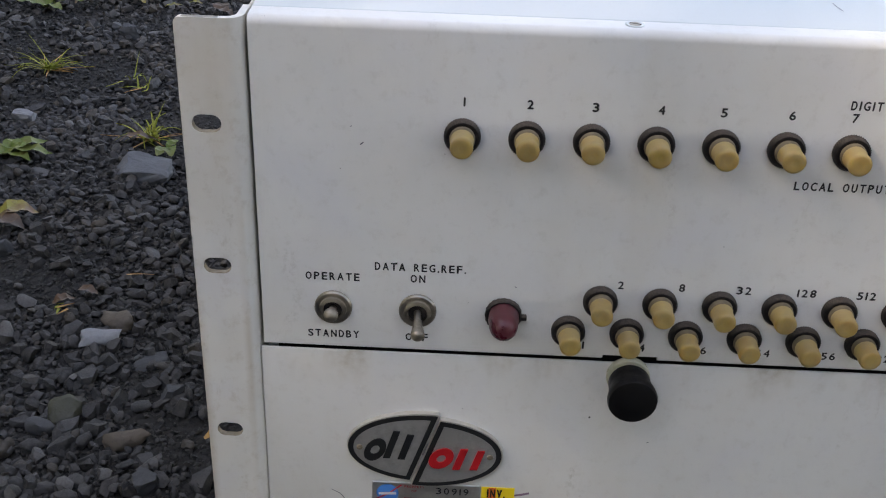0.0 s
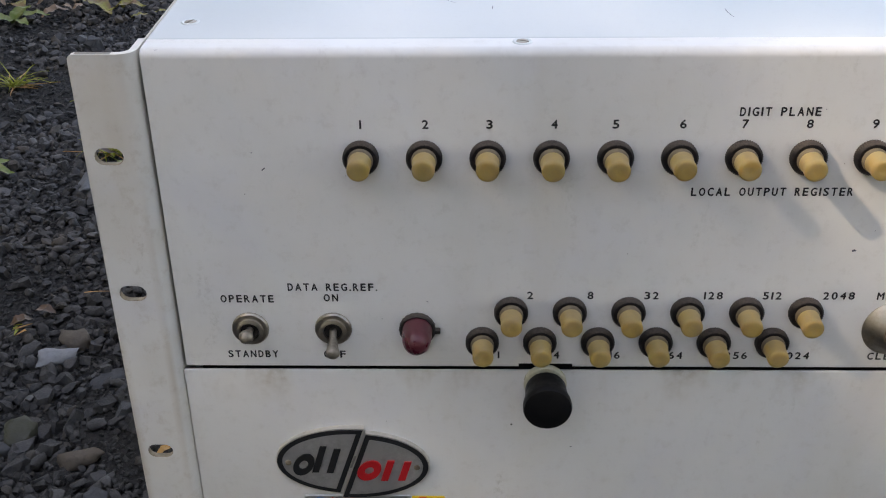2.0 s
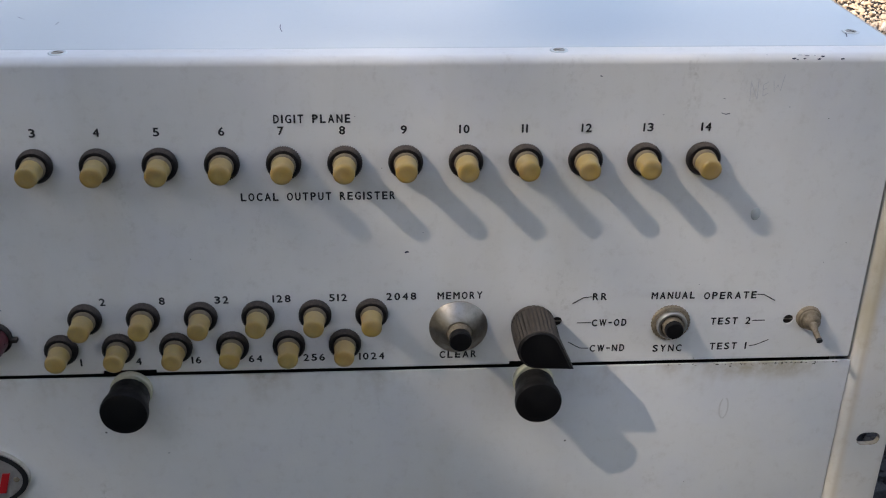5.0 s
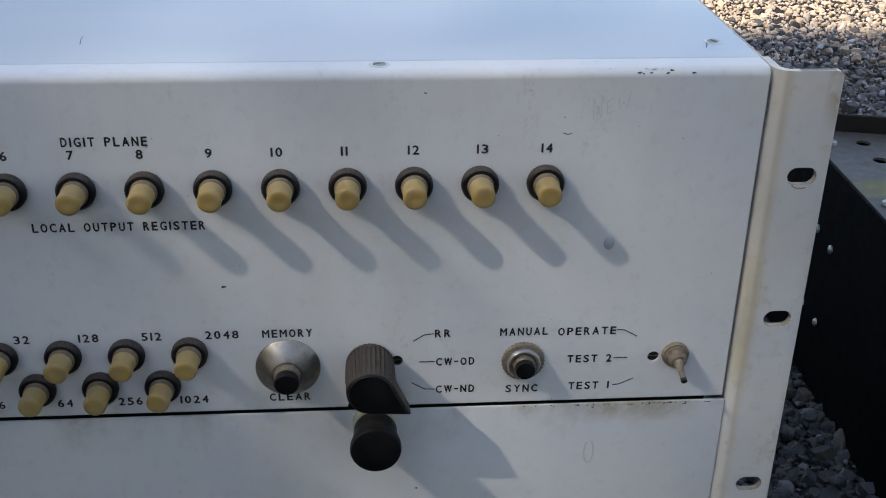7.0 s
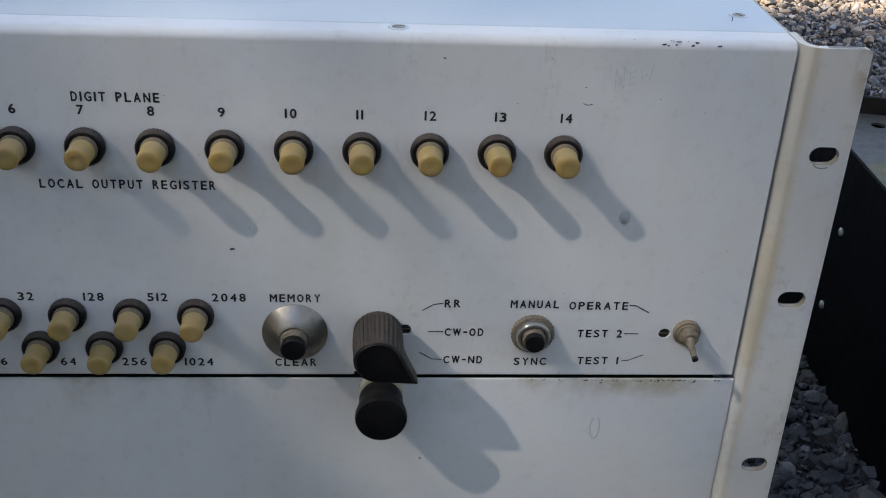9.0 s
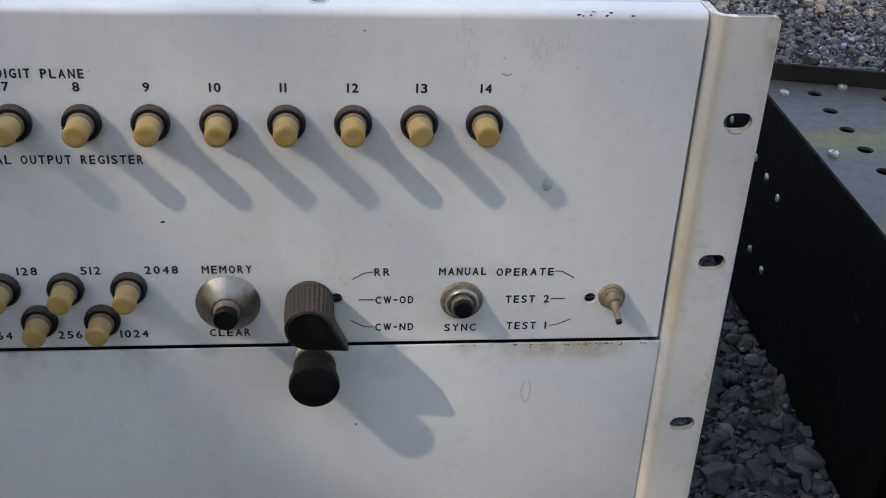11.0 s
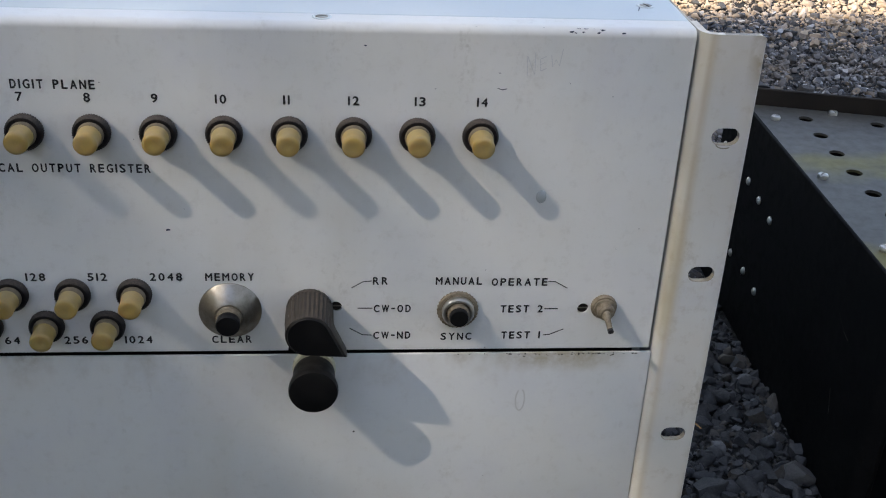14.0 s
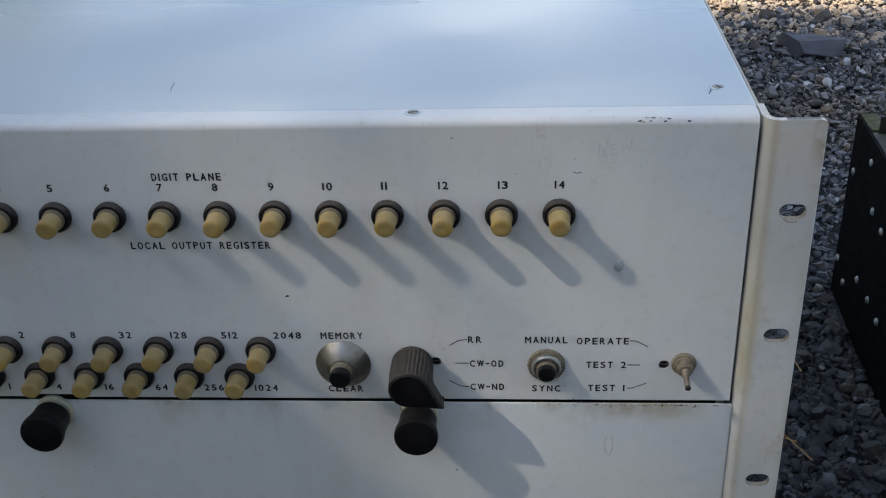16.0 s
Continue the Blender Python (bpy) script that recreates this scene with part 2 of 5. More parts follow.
STICK_YELLOW = dusty("yellow_sticker", (0.85, 0.62, 0.02), (0.62, 0.44, 0.03), 0.45, 0.3, 120)
STICK_ORANGE = Mat("orange_print", (0.78, 0.16, 0.02), 0.45)
PURPLE = Mat("purple_ink", (0.22, 0.14, 0.20), 0.5)
GLUE = Mat("dried_drop", (0.50, 0.52, 0.50), 0.18)
CHIP = Mat("bare_chip", (0.05, 0.055, 0.085), 0.6)
WORN = Mat("worn_through", (0.28, 0.25, 0.20), 0.5)
SCRAPED = Mat("scraped_brown", (0.14, 0.12, 0.05), 0.6)
LIP = dusty("worn_lip", (0.36, 0.31, 0.22), (0.16, 0.12, 0.07), 0.6, 0.8, 420)
SPECK = Mat("dirt_speck", (0.055, 0.045, 0.030), 0.8)
STAIN = Mat("faint_stain", (0.60, 0.59, 0.56), 0.45)

CHASSIS = dusty("black_wrinkle", (0.0030, 0.0030, 0.0035), (0.008, 0.008, 0.008), 0.62, 0.5, 120)
CHASSIS.set("Specular IOR Level", 0.07)
LIPM = dusty("brown_lip", (0.020, 0.016, 0.013), (0.05, 0.04, 0.03), 0.6, 0.4, 90, 0, 0, 0.2)
TRAY = Mat("olive_tray", (0.2, 0.2, 0.2), 0.34, 0.3)
_f = TRAY.band(TRAY.noise(13, 3, 0.5), 0.48, 0.60)
_g = TRAY.noise(140, 5, 0.65)
TRAY.colour(TRAY.mix(TRAY.band(_g, 0.5, 0.8, 0, 0.4), TRAY.mix(_f, (0.088, 0.084, 0.072), (0.150, 0.132, 0.036)), (0.06, 0.055, 0.045)))
TRAY.rough(TRAY.band(_g, 0.3, 0.7, 0.40, 0.60))


OLIVE = dusty("olive_flange", (0.085, 0.078, 0.022), (0.04, 0.038, 0.02), 0.5, 0.5, 160, 0.0, 0, 0.3)


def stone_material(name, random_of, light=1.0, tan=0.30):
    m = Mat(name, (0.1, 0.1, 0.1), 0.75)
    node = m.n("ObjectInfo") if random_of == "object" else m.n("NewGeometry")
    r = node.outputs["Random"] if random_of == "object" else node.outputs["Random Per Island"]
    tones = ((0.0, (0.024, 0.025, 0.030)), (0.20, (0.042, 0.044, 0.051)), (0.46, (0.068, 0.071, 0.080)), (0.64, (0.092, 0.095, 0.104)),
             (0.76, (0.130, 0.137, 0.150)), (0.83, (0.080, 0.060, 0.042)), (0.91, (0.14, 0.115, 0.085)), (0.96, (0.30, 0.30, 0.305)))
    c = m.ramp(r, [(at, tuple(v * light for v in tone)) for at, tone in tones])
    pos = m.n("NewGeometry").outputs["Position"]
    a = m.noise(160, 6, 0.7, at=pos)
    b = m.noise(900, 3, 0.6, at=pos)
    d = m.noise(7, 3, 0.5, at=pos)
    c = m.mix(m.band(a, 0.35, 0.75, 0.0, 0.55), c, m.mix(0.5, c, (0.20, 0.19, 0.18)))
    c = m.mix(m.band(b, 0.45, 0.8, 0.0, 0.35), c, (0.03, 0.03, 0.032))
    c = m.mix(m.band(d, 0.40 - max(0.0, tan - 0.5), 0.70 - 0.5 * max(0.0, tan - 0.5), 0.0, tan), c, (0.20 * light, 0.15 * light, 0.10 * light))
    m.colour(c)
    m.rough(m.band(b, 0.3, 0.7, 0.55, 0.85))
    m.bump(m.math("ADD", a, m.math("MULTIPLY", b, 0.5)), 0.55, 0.0014)
    return m


# the same stone tones, scaled in brightness bed by bed
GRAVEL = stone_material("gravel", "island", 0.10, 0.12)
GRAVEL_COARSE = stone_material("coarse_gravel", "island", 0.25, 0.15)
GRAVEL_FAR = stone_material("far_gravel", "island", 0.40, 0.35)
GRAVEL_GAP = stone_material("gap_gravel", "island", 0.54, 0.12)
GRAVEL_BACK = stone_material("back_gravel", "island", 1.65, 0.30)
# tan stones with the sun's cream brightness put into their colour
GRAVEL_SUNLIT_TAN = stone_material("sunlit_tan_gravel", "island", 3.0, 0.80)
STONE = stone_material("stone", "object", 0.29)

SOIL = Mat("dark_grit", (0.03, 0.028, 0.026), 0.9)
_a = SOIL.noise(240, 6, 0.7)
_b = SOIL.noise(5, 4, 0.6)
_v = SOIL.n("TexVoronoi", Scale=170.0, Randomness=1.0)
SOIL.link(SOIL.where(), _v.inputs["Vector"])
_c = SOIL.mix(SOIL.band(_b, 0.35, 0.7), (0.005, 0.0048, 0.0048), (0.013, 0.011, 0.009))
_c = SOIL.mix(SOIL.band(_v.outputs["Color"], 0.2, 1.0, 0.0, 0.7), _c, (0.034, 0.033, 0.032))
SOIL.colour(SOIL.mix(SOIL.band(_a, 0.45, 0.75, 0, 0.5), _c, (0.02, 0.02, 0.02)))
SOIL.bump(SOIL.math("SUBTRACT", _a, _v.outputs["Distance"]), 0.8, 0.004)


def rock_material(name, base, vein, rough=0.7):
    m = Mat(name, base, rough)
    a, b = m.noise(55, 6, 0.65), m.noise(420, 4, 0.7)
    c = m.mix(m.band(a, 0.42, 0.72, 0, 0.7), base, vein)
    c = m.mix(m.band(b, 0.5, 0.8, 0, 0.4), c, tuple(x * 0.45 for x in base))
    m.colour(c)
    m.bump(m.math("ADD", a, m.math("MULTIPLY", b, 0.4)), 0.55, 0.002)
    return m


ROCK_PALE = rock_material("pale_rock", (0.22, 0.225, 0.24), (0.14, 0.15, 0.165))
ROCK_BROWN = rock_material("brown_rock", (0.10, 0.080, 0.060), (0.055, 0.048, 0.042))
ROCK_GREEN = rock_material("mossy_rock", (0.045, 0.046, 0.028), (0.075, 0.078, 0.072))
ROCK_GREY = rock_material("grey_rock", (0.052, 0.055, 0.060), (0.032, 0.034, 0.039))
ROCK_FLAT = rock_material("flat_rock", (0.105, 0.110, 0.120), (0.075, 0.080, 0.088))
ROCK_DARK = rock_material("slate_rock", (0.085, 0.087, 0.105), (0.070, 0.066, 0.066))


def leaf_material(name, base, other, scale=90):
    m = Mat(name, base, 0.5)
    f = m.noise(scale, 4, 0.6)
    m.colour(m.mix(m.band(f, 0.42, 0.64), base, other))
    b = m.noise(scale * 6, 4, 0.65)
    m.colour(m.mix(m.band(b, 0.58, 0.70, 0, 0.8), m.mix(m.band(f, 0.42, 0.64), base, other), (0.07, 0.045, 0.02)))
    m.bump(m.math("ADD", f, m.math("MULTIPLY", b, 0.5)), 0.5, 0.0015)
    return m


GRASS = leaf_material("grass", (0.22, 0.26, 0.020), (0.30, 0.30, 0.030), 60)
STRAW = leaf_material("straw", (0.45, 0.25, 0.07), (0.32, 0.17, 0.06), 60)
WEED = leaf_material("weed_leaf", (0.085, 0.13, 0.016), (0.13, 0.15, 0.035))
AUTUMN = leaf_material("autumn_leaf", (0.20, 0.19, 0.025), (0.13, 0.07, 0.03), 60)
TAN_LEAF = leaf_material("tan_leaf", (0.22, 0.15, 0.095), (0.14, 0.09, 0.055), 60)
BROWN_LEAF = leaf_material("brown_leaf", (0.085, 0.045, 0.022), (0.05, 0.03, 0.018), 60)
CANOPY = leaf_material("tree_leaf", (0.06, 0.10, 0.025), (0.09, 0.12, 0.03), 4)
BARK = rock_material("bark", (0.11, 0.085, 0.065), (0.06, 0.05, 0.04), 0.9)

# ---- building helpers ----
WORLD_OF = {}


def mesh_of(name, bm, mat, smooth=False, angle=35):
    me = bpy.data.meshes.new(name)
    bmesh.ops.recalc_face_normals(bm, faces=bm.faces)
    if smooth:
        for f in bm.faces:
            f.smooth = True
        for e in bm.edges:
            e.smooth = len(e.link_faces) != 2 or e.calc_face_angle(0) < radians(angle)
    bm.to_mesh(me)
    bm.free()
    me.materials.append(mat.m)
    return me


def place(name, data, parent=None, at=Matrix(), label="", kind=""):
    """A mesh in the world pose at, as a part of parent if one is given."""
    ob = new(name, data)
    if parent:
        ob.parent = parent
        ob.matrix_parent_inverse = WORLD_OF[parent].inverted()
    ob.matrix_basis = at
    WORLD_OF[ob] = at
    return tagged(ob, label, kind=kind)


def part(name, bm, mat, parent, label="", at=Matrix(), smooth=True):
    return place(name, mesh_of(name, bm, mat, smooth), parent, at, label)


def thing(name, at, label, category, group=""):
    ob = new(name)
    ob.empty_display_size = 0.02
    ob.matrix_basis = Matrix.Translation(at)
    WORLD_OF[ob] = Matrix.Translation(at)
    return tagged(ob, label, category, group)


def solid(name, bm, mat, label, category, at=Matrix(), group="", kind="", smooth=True, angle=35):
    """A thing that is one mesh."""
    ob = place(name, mesh_of(name, bm, mat, smooth, angle), None, at, label, kind)
    return tagged(ob, category=category, group=group)


def T(x, y, z):
    return Matrix.Translation((x, y, z))


def lathe(profile, n=28, flutes=0, depth=0.0):
    """Turned round the axis that comes out of the panel: profile of (radius, way out), in metres."""
    bm = bmesh.new()
    rings = []
    for k, (r, h) in enumerate(profile):
        ring = []
        for i in range(n):
            a = 2 * math.pi * i / n
            rr = r * (1 - (depth if flutes and i % 2 else 0))
            ring.append(bm.verts.new((rr * math.cos(a), -h, rr * math.sin(a))))
        rings.append(ring)
    for a, b in zip(rings, rings[1:]):
        for i in range(n):
            bm.faces.new((a[i], a[(i + 1) % n], b[(i + 1) % n], b[i]))
    bm.faces.new(rings[0])
    bm.faces.new(rings[-1])
    return bm


def block(x0, x1, y0, y1, z0, z1, bevel=0.0, seg=2, bm=None):
    own = bm or bmesh.new()
    m = Matrix.LocRotScale(((x0 + x1) / 2, (y0 + y1) / 2, (z0 + z1) / 2), None, (x1 - x0, y1 - y0, z1 - z0))
    made = bmesh.ops.create_cube(own, size=1, matrix=m)["verts"]
    if bevel:
        edges = list({e for v in made for e in v.link_edges})
        bmesh.ops.bevel(own, geom=edges, offset=bevel, segments=seg, affect="EDGES", profile=0.5)
    return own


def prism(outline, axis, lo, hi):
    """A closed outline of (a, b) pulled along an axis: 'z' takes (x, y), 'x' takes (y, z), 'y' takes (x, z)."""
    bm = bmesh.new()
    def spot(p, h):
        return {"z": (p[0], p[1], h), "x": (h, p[0], p[1]), "y": (p[0], h, p[1])}[axis]
    low = [bm.verts.new(spot(p, lo)) for p in outline]
    high = [bm.verts.new(spot(p, hi)) for p in outline]
    n = len(outline)
    for i in range(n):
        bm.faces.new((low[i], low[(i + 1) % n], high[(i + 1) % n], high[i]))
    bm.faces.new(low)
    bm.faces.new(high)
    return bm


def arc(cx, cy, r, a0, a1, n=6):
    return [(cx + r * math.cos(radians(a0 + (a1 - a0) * i / n)), cy + r * math.sin(radians(a0 + (a1 - a0) * i / n))) for i in range(n + 1)]


def cut(bm, cutters):
    """The bmesh with the cutters taken out of it."""
    def temp(b):
        me = bpy.data.meshes.new("tool")
        bmesh.ops.recalc_face_normals(b, faces=b.faces)
        b.to_mesh(me)
        b.free()
        return new("tool", me)
    body = temp(bm)
    tools = [temp(c) for c in cutters]
    for t in tools:
        mod = body.modifiers.new("cut", "BOOLEAN")
        mod.operation, mod.object, mod.solver = "DIFFERENCE", t, "EXACT"
    me = bpy.data.meshes.new_from_object(body.evaluated_get(bpy.context.evaluated_depsgraph_get()))
    out = bmesh.new()
    out.from_mesh(me)
    for o in (body, *tools):
        bpy.data.objects.remove(o)
    return out


GLYPHS = {}
NARROW = {"I": 0.15, ".": 0.15, "-": 0.46, " ": 0.50, "M": 0.84, "W": 0.96, "A": 0.76, "N": 0.72, "O": 0.74, "C": 0.72, "G": 0.74, "T": 0.70, "Y": 0.74, "V": 0.74}


def glyph(ch):
    """Outline of one capital, its height one, its width between 0 and 1."""
    if ch not in GLYPHS:
        cu = bpy.data.curves.new("letters", "FONT")
        cu.body, cu.size, cu.resolution_u = ch, 1.0, 3
        ob = new("letters", cu)
        me = bpy.data.meshes.new_from_object(ob.evaluated_get(bpy.context.evaluated_depsgraph_get()))
        bpy.data.objects.remove(ob)
        co = np.array([v.co[:2] for v in me.vertices])
        faces = [tuple(f.vertices) for f in me.polygons]
        bpy.data.meshes.remove(me)
        lo, hi = co.min(0), co.max(0)
        tall = {".": (0.0, 0.69), "-": ((lo[1] + hi[1]) / 2 - 0.345, (lo[1] + hi[1]) / 2 + 0.345)}.get(ch, (lo[1], hi[1]))
        GLYPHS[ch] = (np.stack(((co[:, 0] - lo[0]) / (hi[0] - lo[0]), (co[:, 1] - tall[0]) / (tall[1] - tall[0])), 1), faces)
    return GLYPHS[ch]


def lettering(text, x0, x1, z, h, parent, mat=None, y=0.0, name="lettering", label="", bold=0.00012):
    """Engraved capitals of one stroke width and even spacing, from x0 to x1, h high, centred on the height z."""
    gap, width = 0.36, [NARROW.get(c, 0.66) for c in text]
    unit_w = (x1 - x0) / (sum(width) + gap * (len(text) - 1))
    verts, faces, at = [], [], -(x1 - x0) / 2
    for c, w in zip(text, width):
        if c != " ":
            co, tris = glyph(c)
            flat = np.stack((at + co[:, 0] * w * unit_w, (co[:, 1] - 0.5) * h), 1)
            # the cutter's width: the same outline laid a little to each side
            for k, (dx, dz) in enumerate(((0, 0), (1, 0), (-1, 0), (0, 1), (0, -1)) if bold else ((0, 0),)):
                faces += [tuple(i + len(verts) for i in f) for f in tris]
                verts += [(v[0] + dx * bold, -0.000006 * k, v[1] + dz * bold) for v in flat]
        at += (w + gap) * unit_w
    me = bpy.data.meshes.new(name)
    me.from_pydata(verts, [], faces)
    me.materials.append((mat or INK).m)
    return place(name, me, parent, T((x0 + x1) / 2, y - 0.00012, z), label)


def stroke(points, width, parent, mat=None, y=0.0, name="engraved_line"):
    """A thin engraved or scratched line along (x, z) points."""
    bm = bmesh.new()
    prev = None
    pts = [Vector((p[0], 0, p[1])) for p in points]
    for i, p in enumerate(pts):
        d = (pts[min(i + 1, len(pts) - 1)] - pts[max(i - 1, 0)]).normalized()
        s = Vector((-d.z, 0, d.x)) * width / 2
        pair = [bm.verts.new(p + s), bm.verts.new(p - s)]
        if prev:
            bm.faces.new((prev[0], prev[1], pair[1], pair[0]))
        prev = pair
    return part(name, bm, mat or INK, parent, "", T(0, y - 0.00012, 0), False)


# ---- ground ----
HALF, TOP, BASE = 0.2174, 0.2697, 0.003
LENGTH = 0.43


def ground_height(x, y):
    v = 0.006 * noise.noise((x * 3.1, y * 3.1, 2.0)) + 0.003 * noise.noise((x * 11, y * 11, 5.0))
    if max(abs(x), abs(y)) > 3:
        v *= 0.3
    return v - 0.004


def ground_sheet():
    bm = bmesh.new()
    xs = sorted({*[round(-1.4 + 0.035 * i, 4) for i in range(81)], -600, -120, -30, -10, -5, -3, -2, 2, 3, 5, 10, 30, 120, 600})
    ys = sorted({*[round(-0.6 + 0.035 * i, 4) for i in range(75)], -600, -120, -30, -10, -5, -3, -1.5, 2.6, 4, 7, 12, 30, 120, 600})
    grid = [[bm.verts.new((x, y, ground_height(x, y))) for x in xs] for y in ys]
    for j in range(len(ys) - 1):
        for i in range(len(xs) - 1):
            bm.faces.new((grid[j][i], grid[j][i + 1], grid[j + 1][i + 1], grid[j + 1][i]))
    return bm


ground = solid("ground", ground_sheet(), SOIL, "dark gritty gravel yard with patches of bare soil", "ground", kind="structure")

# ---- rack unit: case and panels ----
unit = thing("rack_unit", (0, 0.2, 0), "old white enamelled rack instrument with lamps and switches, on gravel", "instrument")
# folded cover: top and two sides behind the front panel
part("cover", block(-HALF - 0.0009, HALF + 0.0009, 0.0117, LENGTH, BASE, TOP, 0.0012, 3), LID, unit, "glossy white enamelled sheet-metal cover")
for s in (-1, 1):
    a, b = sorted((s * (HALF + 0.0009), s * (HALF + 0.0022)))
    part("cover_seam", block(a, b, 0.0122, LENGTH, TOP - 0.012, TOP - 0.0006, 0.0004, 1), EDGE, unit, "worn yellowed seam along the cover")

# upper front panel: face, rounded top edge and the flange on top
R = 0.0032
outline = [(0.0005, 0.1403), (0.0, 0.1408), *[(R - R * math.cos(radians(a)), TOP - R + R * math.sin(radians(a))) for a in range(0, 91, 10)], (0.0112, TOP), (0.0112, TOP - 0.0025), (0.0060, TOP - 0.0040), (0.0016, TOP - 0.0075), (0.0014, 0.1403)]
upper = prism(outline, "x", -HALF, HALF)
holes = [block(x - 0.0105, x + 0.0105, -0.01, 0.02, 0.13, 0.1420) for x in (-0.0766, 0.0860)]
for x, z in ((0.0938, 0.1602), (0.1890, 0.1589)):
    c = lathe([(0.0022, -0.02), (0.0022, 0.01)], 18)
    bmesh.ops.translate(c, verts=c.verts, vec=(x, 0, z))
    holes.append(c)
upper_panel = part("upper_panel", cut(upper, holes), WHITE, unit, "white panel with engraved black lettering")
# lower front panel, a little wider, its enamel toned down as shaded
lower = block(-HALF - 0.0014, HALF + 0.0014, -0.0004, 0.0010, BASE, 0.1388, 0.0006, 2)
lower_panel = part("lower_panel", lower, LOWER_SHADED, unit, "plain white panel with a badge and stickers")
# added sheet: the darkness inside the seam put into a near-black colour
part("seam_backing", block(-HALF + 0.004, HALF - 0.004, 0.0080, 0.0112, BASE + 0.002, TOP - 0.008), GAP, unit, "near-black sheet added behind the seam to make it read dark")

# rack ears with slots
SLOTS = (0.2319, 0.1756, 0.0999, 0.0430)


def slot(x, z, w=0.0104, h=0.0066):
    r = h / 2
    pts = arc(x + w / 2 - r, z, r, -90, 90, 8) + arc(x - w / 2 + r, z, r, 90, 270, 8)
    return prism(pts, "y", -0.03, 0.03)


def ear(side):
    thick, x_in, x_out, front, r = 0.0026, HALF + 0.0011, 0.2414, -0.0030, 0.0062
    cx, cy = x_in + r, front + r
    pts = [(x_in, 0.0136), *arc(cx, cy, r, 180, 270, 8), (x_out - 0.0006, front), (x_out, front + 0.0006), (x_out, front + thick),
           *arc(cx, cy, r - thick, 270, 180, 8), (x_in + thick, 0.0136)]
    bm = prism(pts, "z", BASE, TOP - 0.0004)
    top, rc = TOP - 0.0004, 0.0026
    corner = prism([(x_out + 0.002, top + 0.002), (x_out - rc, top + 0.002), *arc(x_out - rc, top - rc, rc, 90, 0, 7), (x_out + 0.002, top - rc)], "y", -0.03, 0.03)
    bm = cut(bm, [corner] + [slot(0.2326, z) for z in SLOTS])
    if side < 0:
        bmesh.ops.scale(bm, verts=bm.verts, vec=(-1, 1, 1))
    return bm


for s in (-1, 1):
    bracket = part("rack_ear", ear(s), EAR, unit, "bent white mounting ear with worn oblong slots")
    # paint worn through under each slot
    for z in SLOTS:
        r, wide = 0.0033, 0.0052
        rim = arc(wide - r, 0, r, -10, -90, 6) + arc(-wide + r, 0, r, -90, -170, 6)
        band = [(x * 0.955, z1 * 0.94) for x, z1 in rim]
        part("worn_lip", prism([(s * 0.2326 + x, z + z1) for x, z1 in rim + band[::-1]], "y", -0.0029, -0.0006), LIP, bracket, "paint worn to brown inside the slot")
    for z in SLOTS[:1] if s > 0 else ():
        stroke([(s * 0.2326 + 0.0036 * math.sin(radians(a)), z - 0.0044 * math.cos(radians(a)) ** 0.5) for a in range(-62, 40, 12)], 0.00045, bracket, WORN, -0.0030, "worn_arc")

# flush screws on the top flange and cover
for x, y in ((-0.0885, 0.0075), (0.0891, 0.0075), (0.2065, 0.0300), (-0.2065, 0.0300), (0.2075, 0.192)):
    b = lathe([(0.0034, 0.0), (0.0034, 0.0002), (0.0030, 0.0005), (0.0023, 0.0004), (0.0022, 0.0001)], 20)
    bmesh.ops.rotate(b, verts=b.verts, cent=(0, 0, 0), matrix=Matrix.Rotation(radians(-90), 3, "X"))
    screw = part("cover_screw", b, LID, unit, "flush screw with worn paint", T(x, y, TOP - 0.0001))
    b = cut(lathe([(0.0022, 0.0001), (0.0022, 0.0003), (0.0018, 0.0005), (0.0003, 0.0005)], 18), [block(-0.003, 0.003, -0.001, -0.00015, -0.0004, 0.0004)])
    bmesh.ops.rotate(b, verts=b.verts, cent=(0, 0, 0), matrix=Matrix.Rotation(radians(-90), 3, "X"))
    part("screw_head", b, NICKEL, screw, "dark worn screw head", T(x, y, TOP - 0.0001) @ Matrix.Rotation(x * 40, 4, "Z"))

# ---- indicator lamps ----
PITCH = 0.022225
BEZEL_SHAPE = [(0.0058, 0.0), (0.0064, 0.0004), (0.0064, 0.0030), (0.0058, 0.0036), (0.0045, 0.0034), (0.0044, 0.0020)]
LENS_SHAPE = [(0.0041, 0.0018), (0.0041, 0.0060), (0.0039, 0.0062), (0.0040, 0.0118), (0.0039, 0.0126), (0.0035, 0.0130), (0.0028, 0.01315), (0.0013, 0.01318), (0.0010, 0.01305), (0.0002, 0.01310)]
COLLAR_SHAPE = [(0.0043, 0.0020), (0.0045, 0.0040), (0.0044, 0.0052), (0.0041, 0.0056)]
bezel_mesh = mesh_of("bezel", lathe(BEZEL_SHAPE, 88, 1, 0.04), BEZEL, True, 50)
lens_mesh = mesh_of("lens", lathe(LENS_SHAPE, 28), LENS, True, 50)
collar_mesh = mesh_of("collar", lathe(COLLAR_SHAPE, 28), THREAD, True)
rng = random.Random(7)


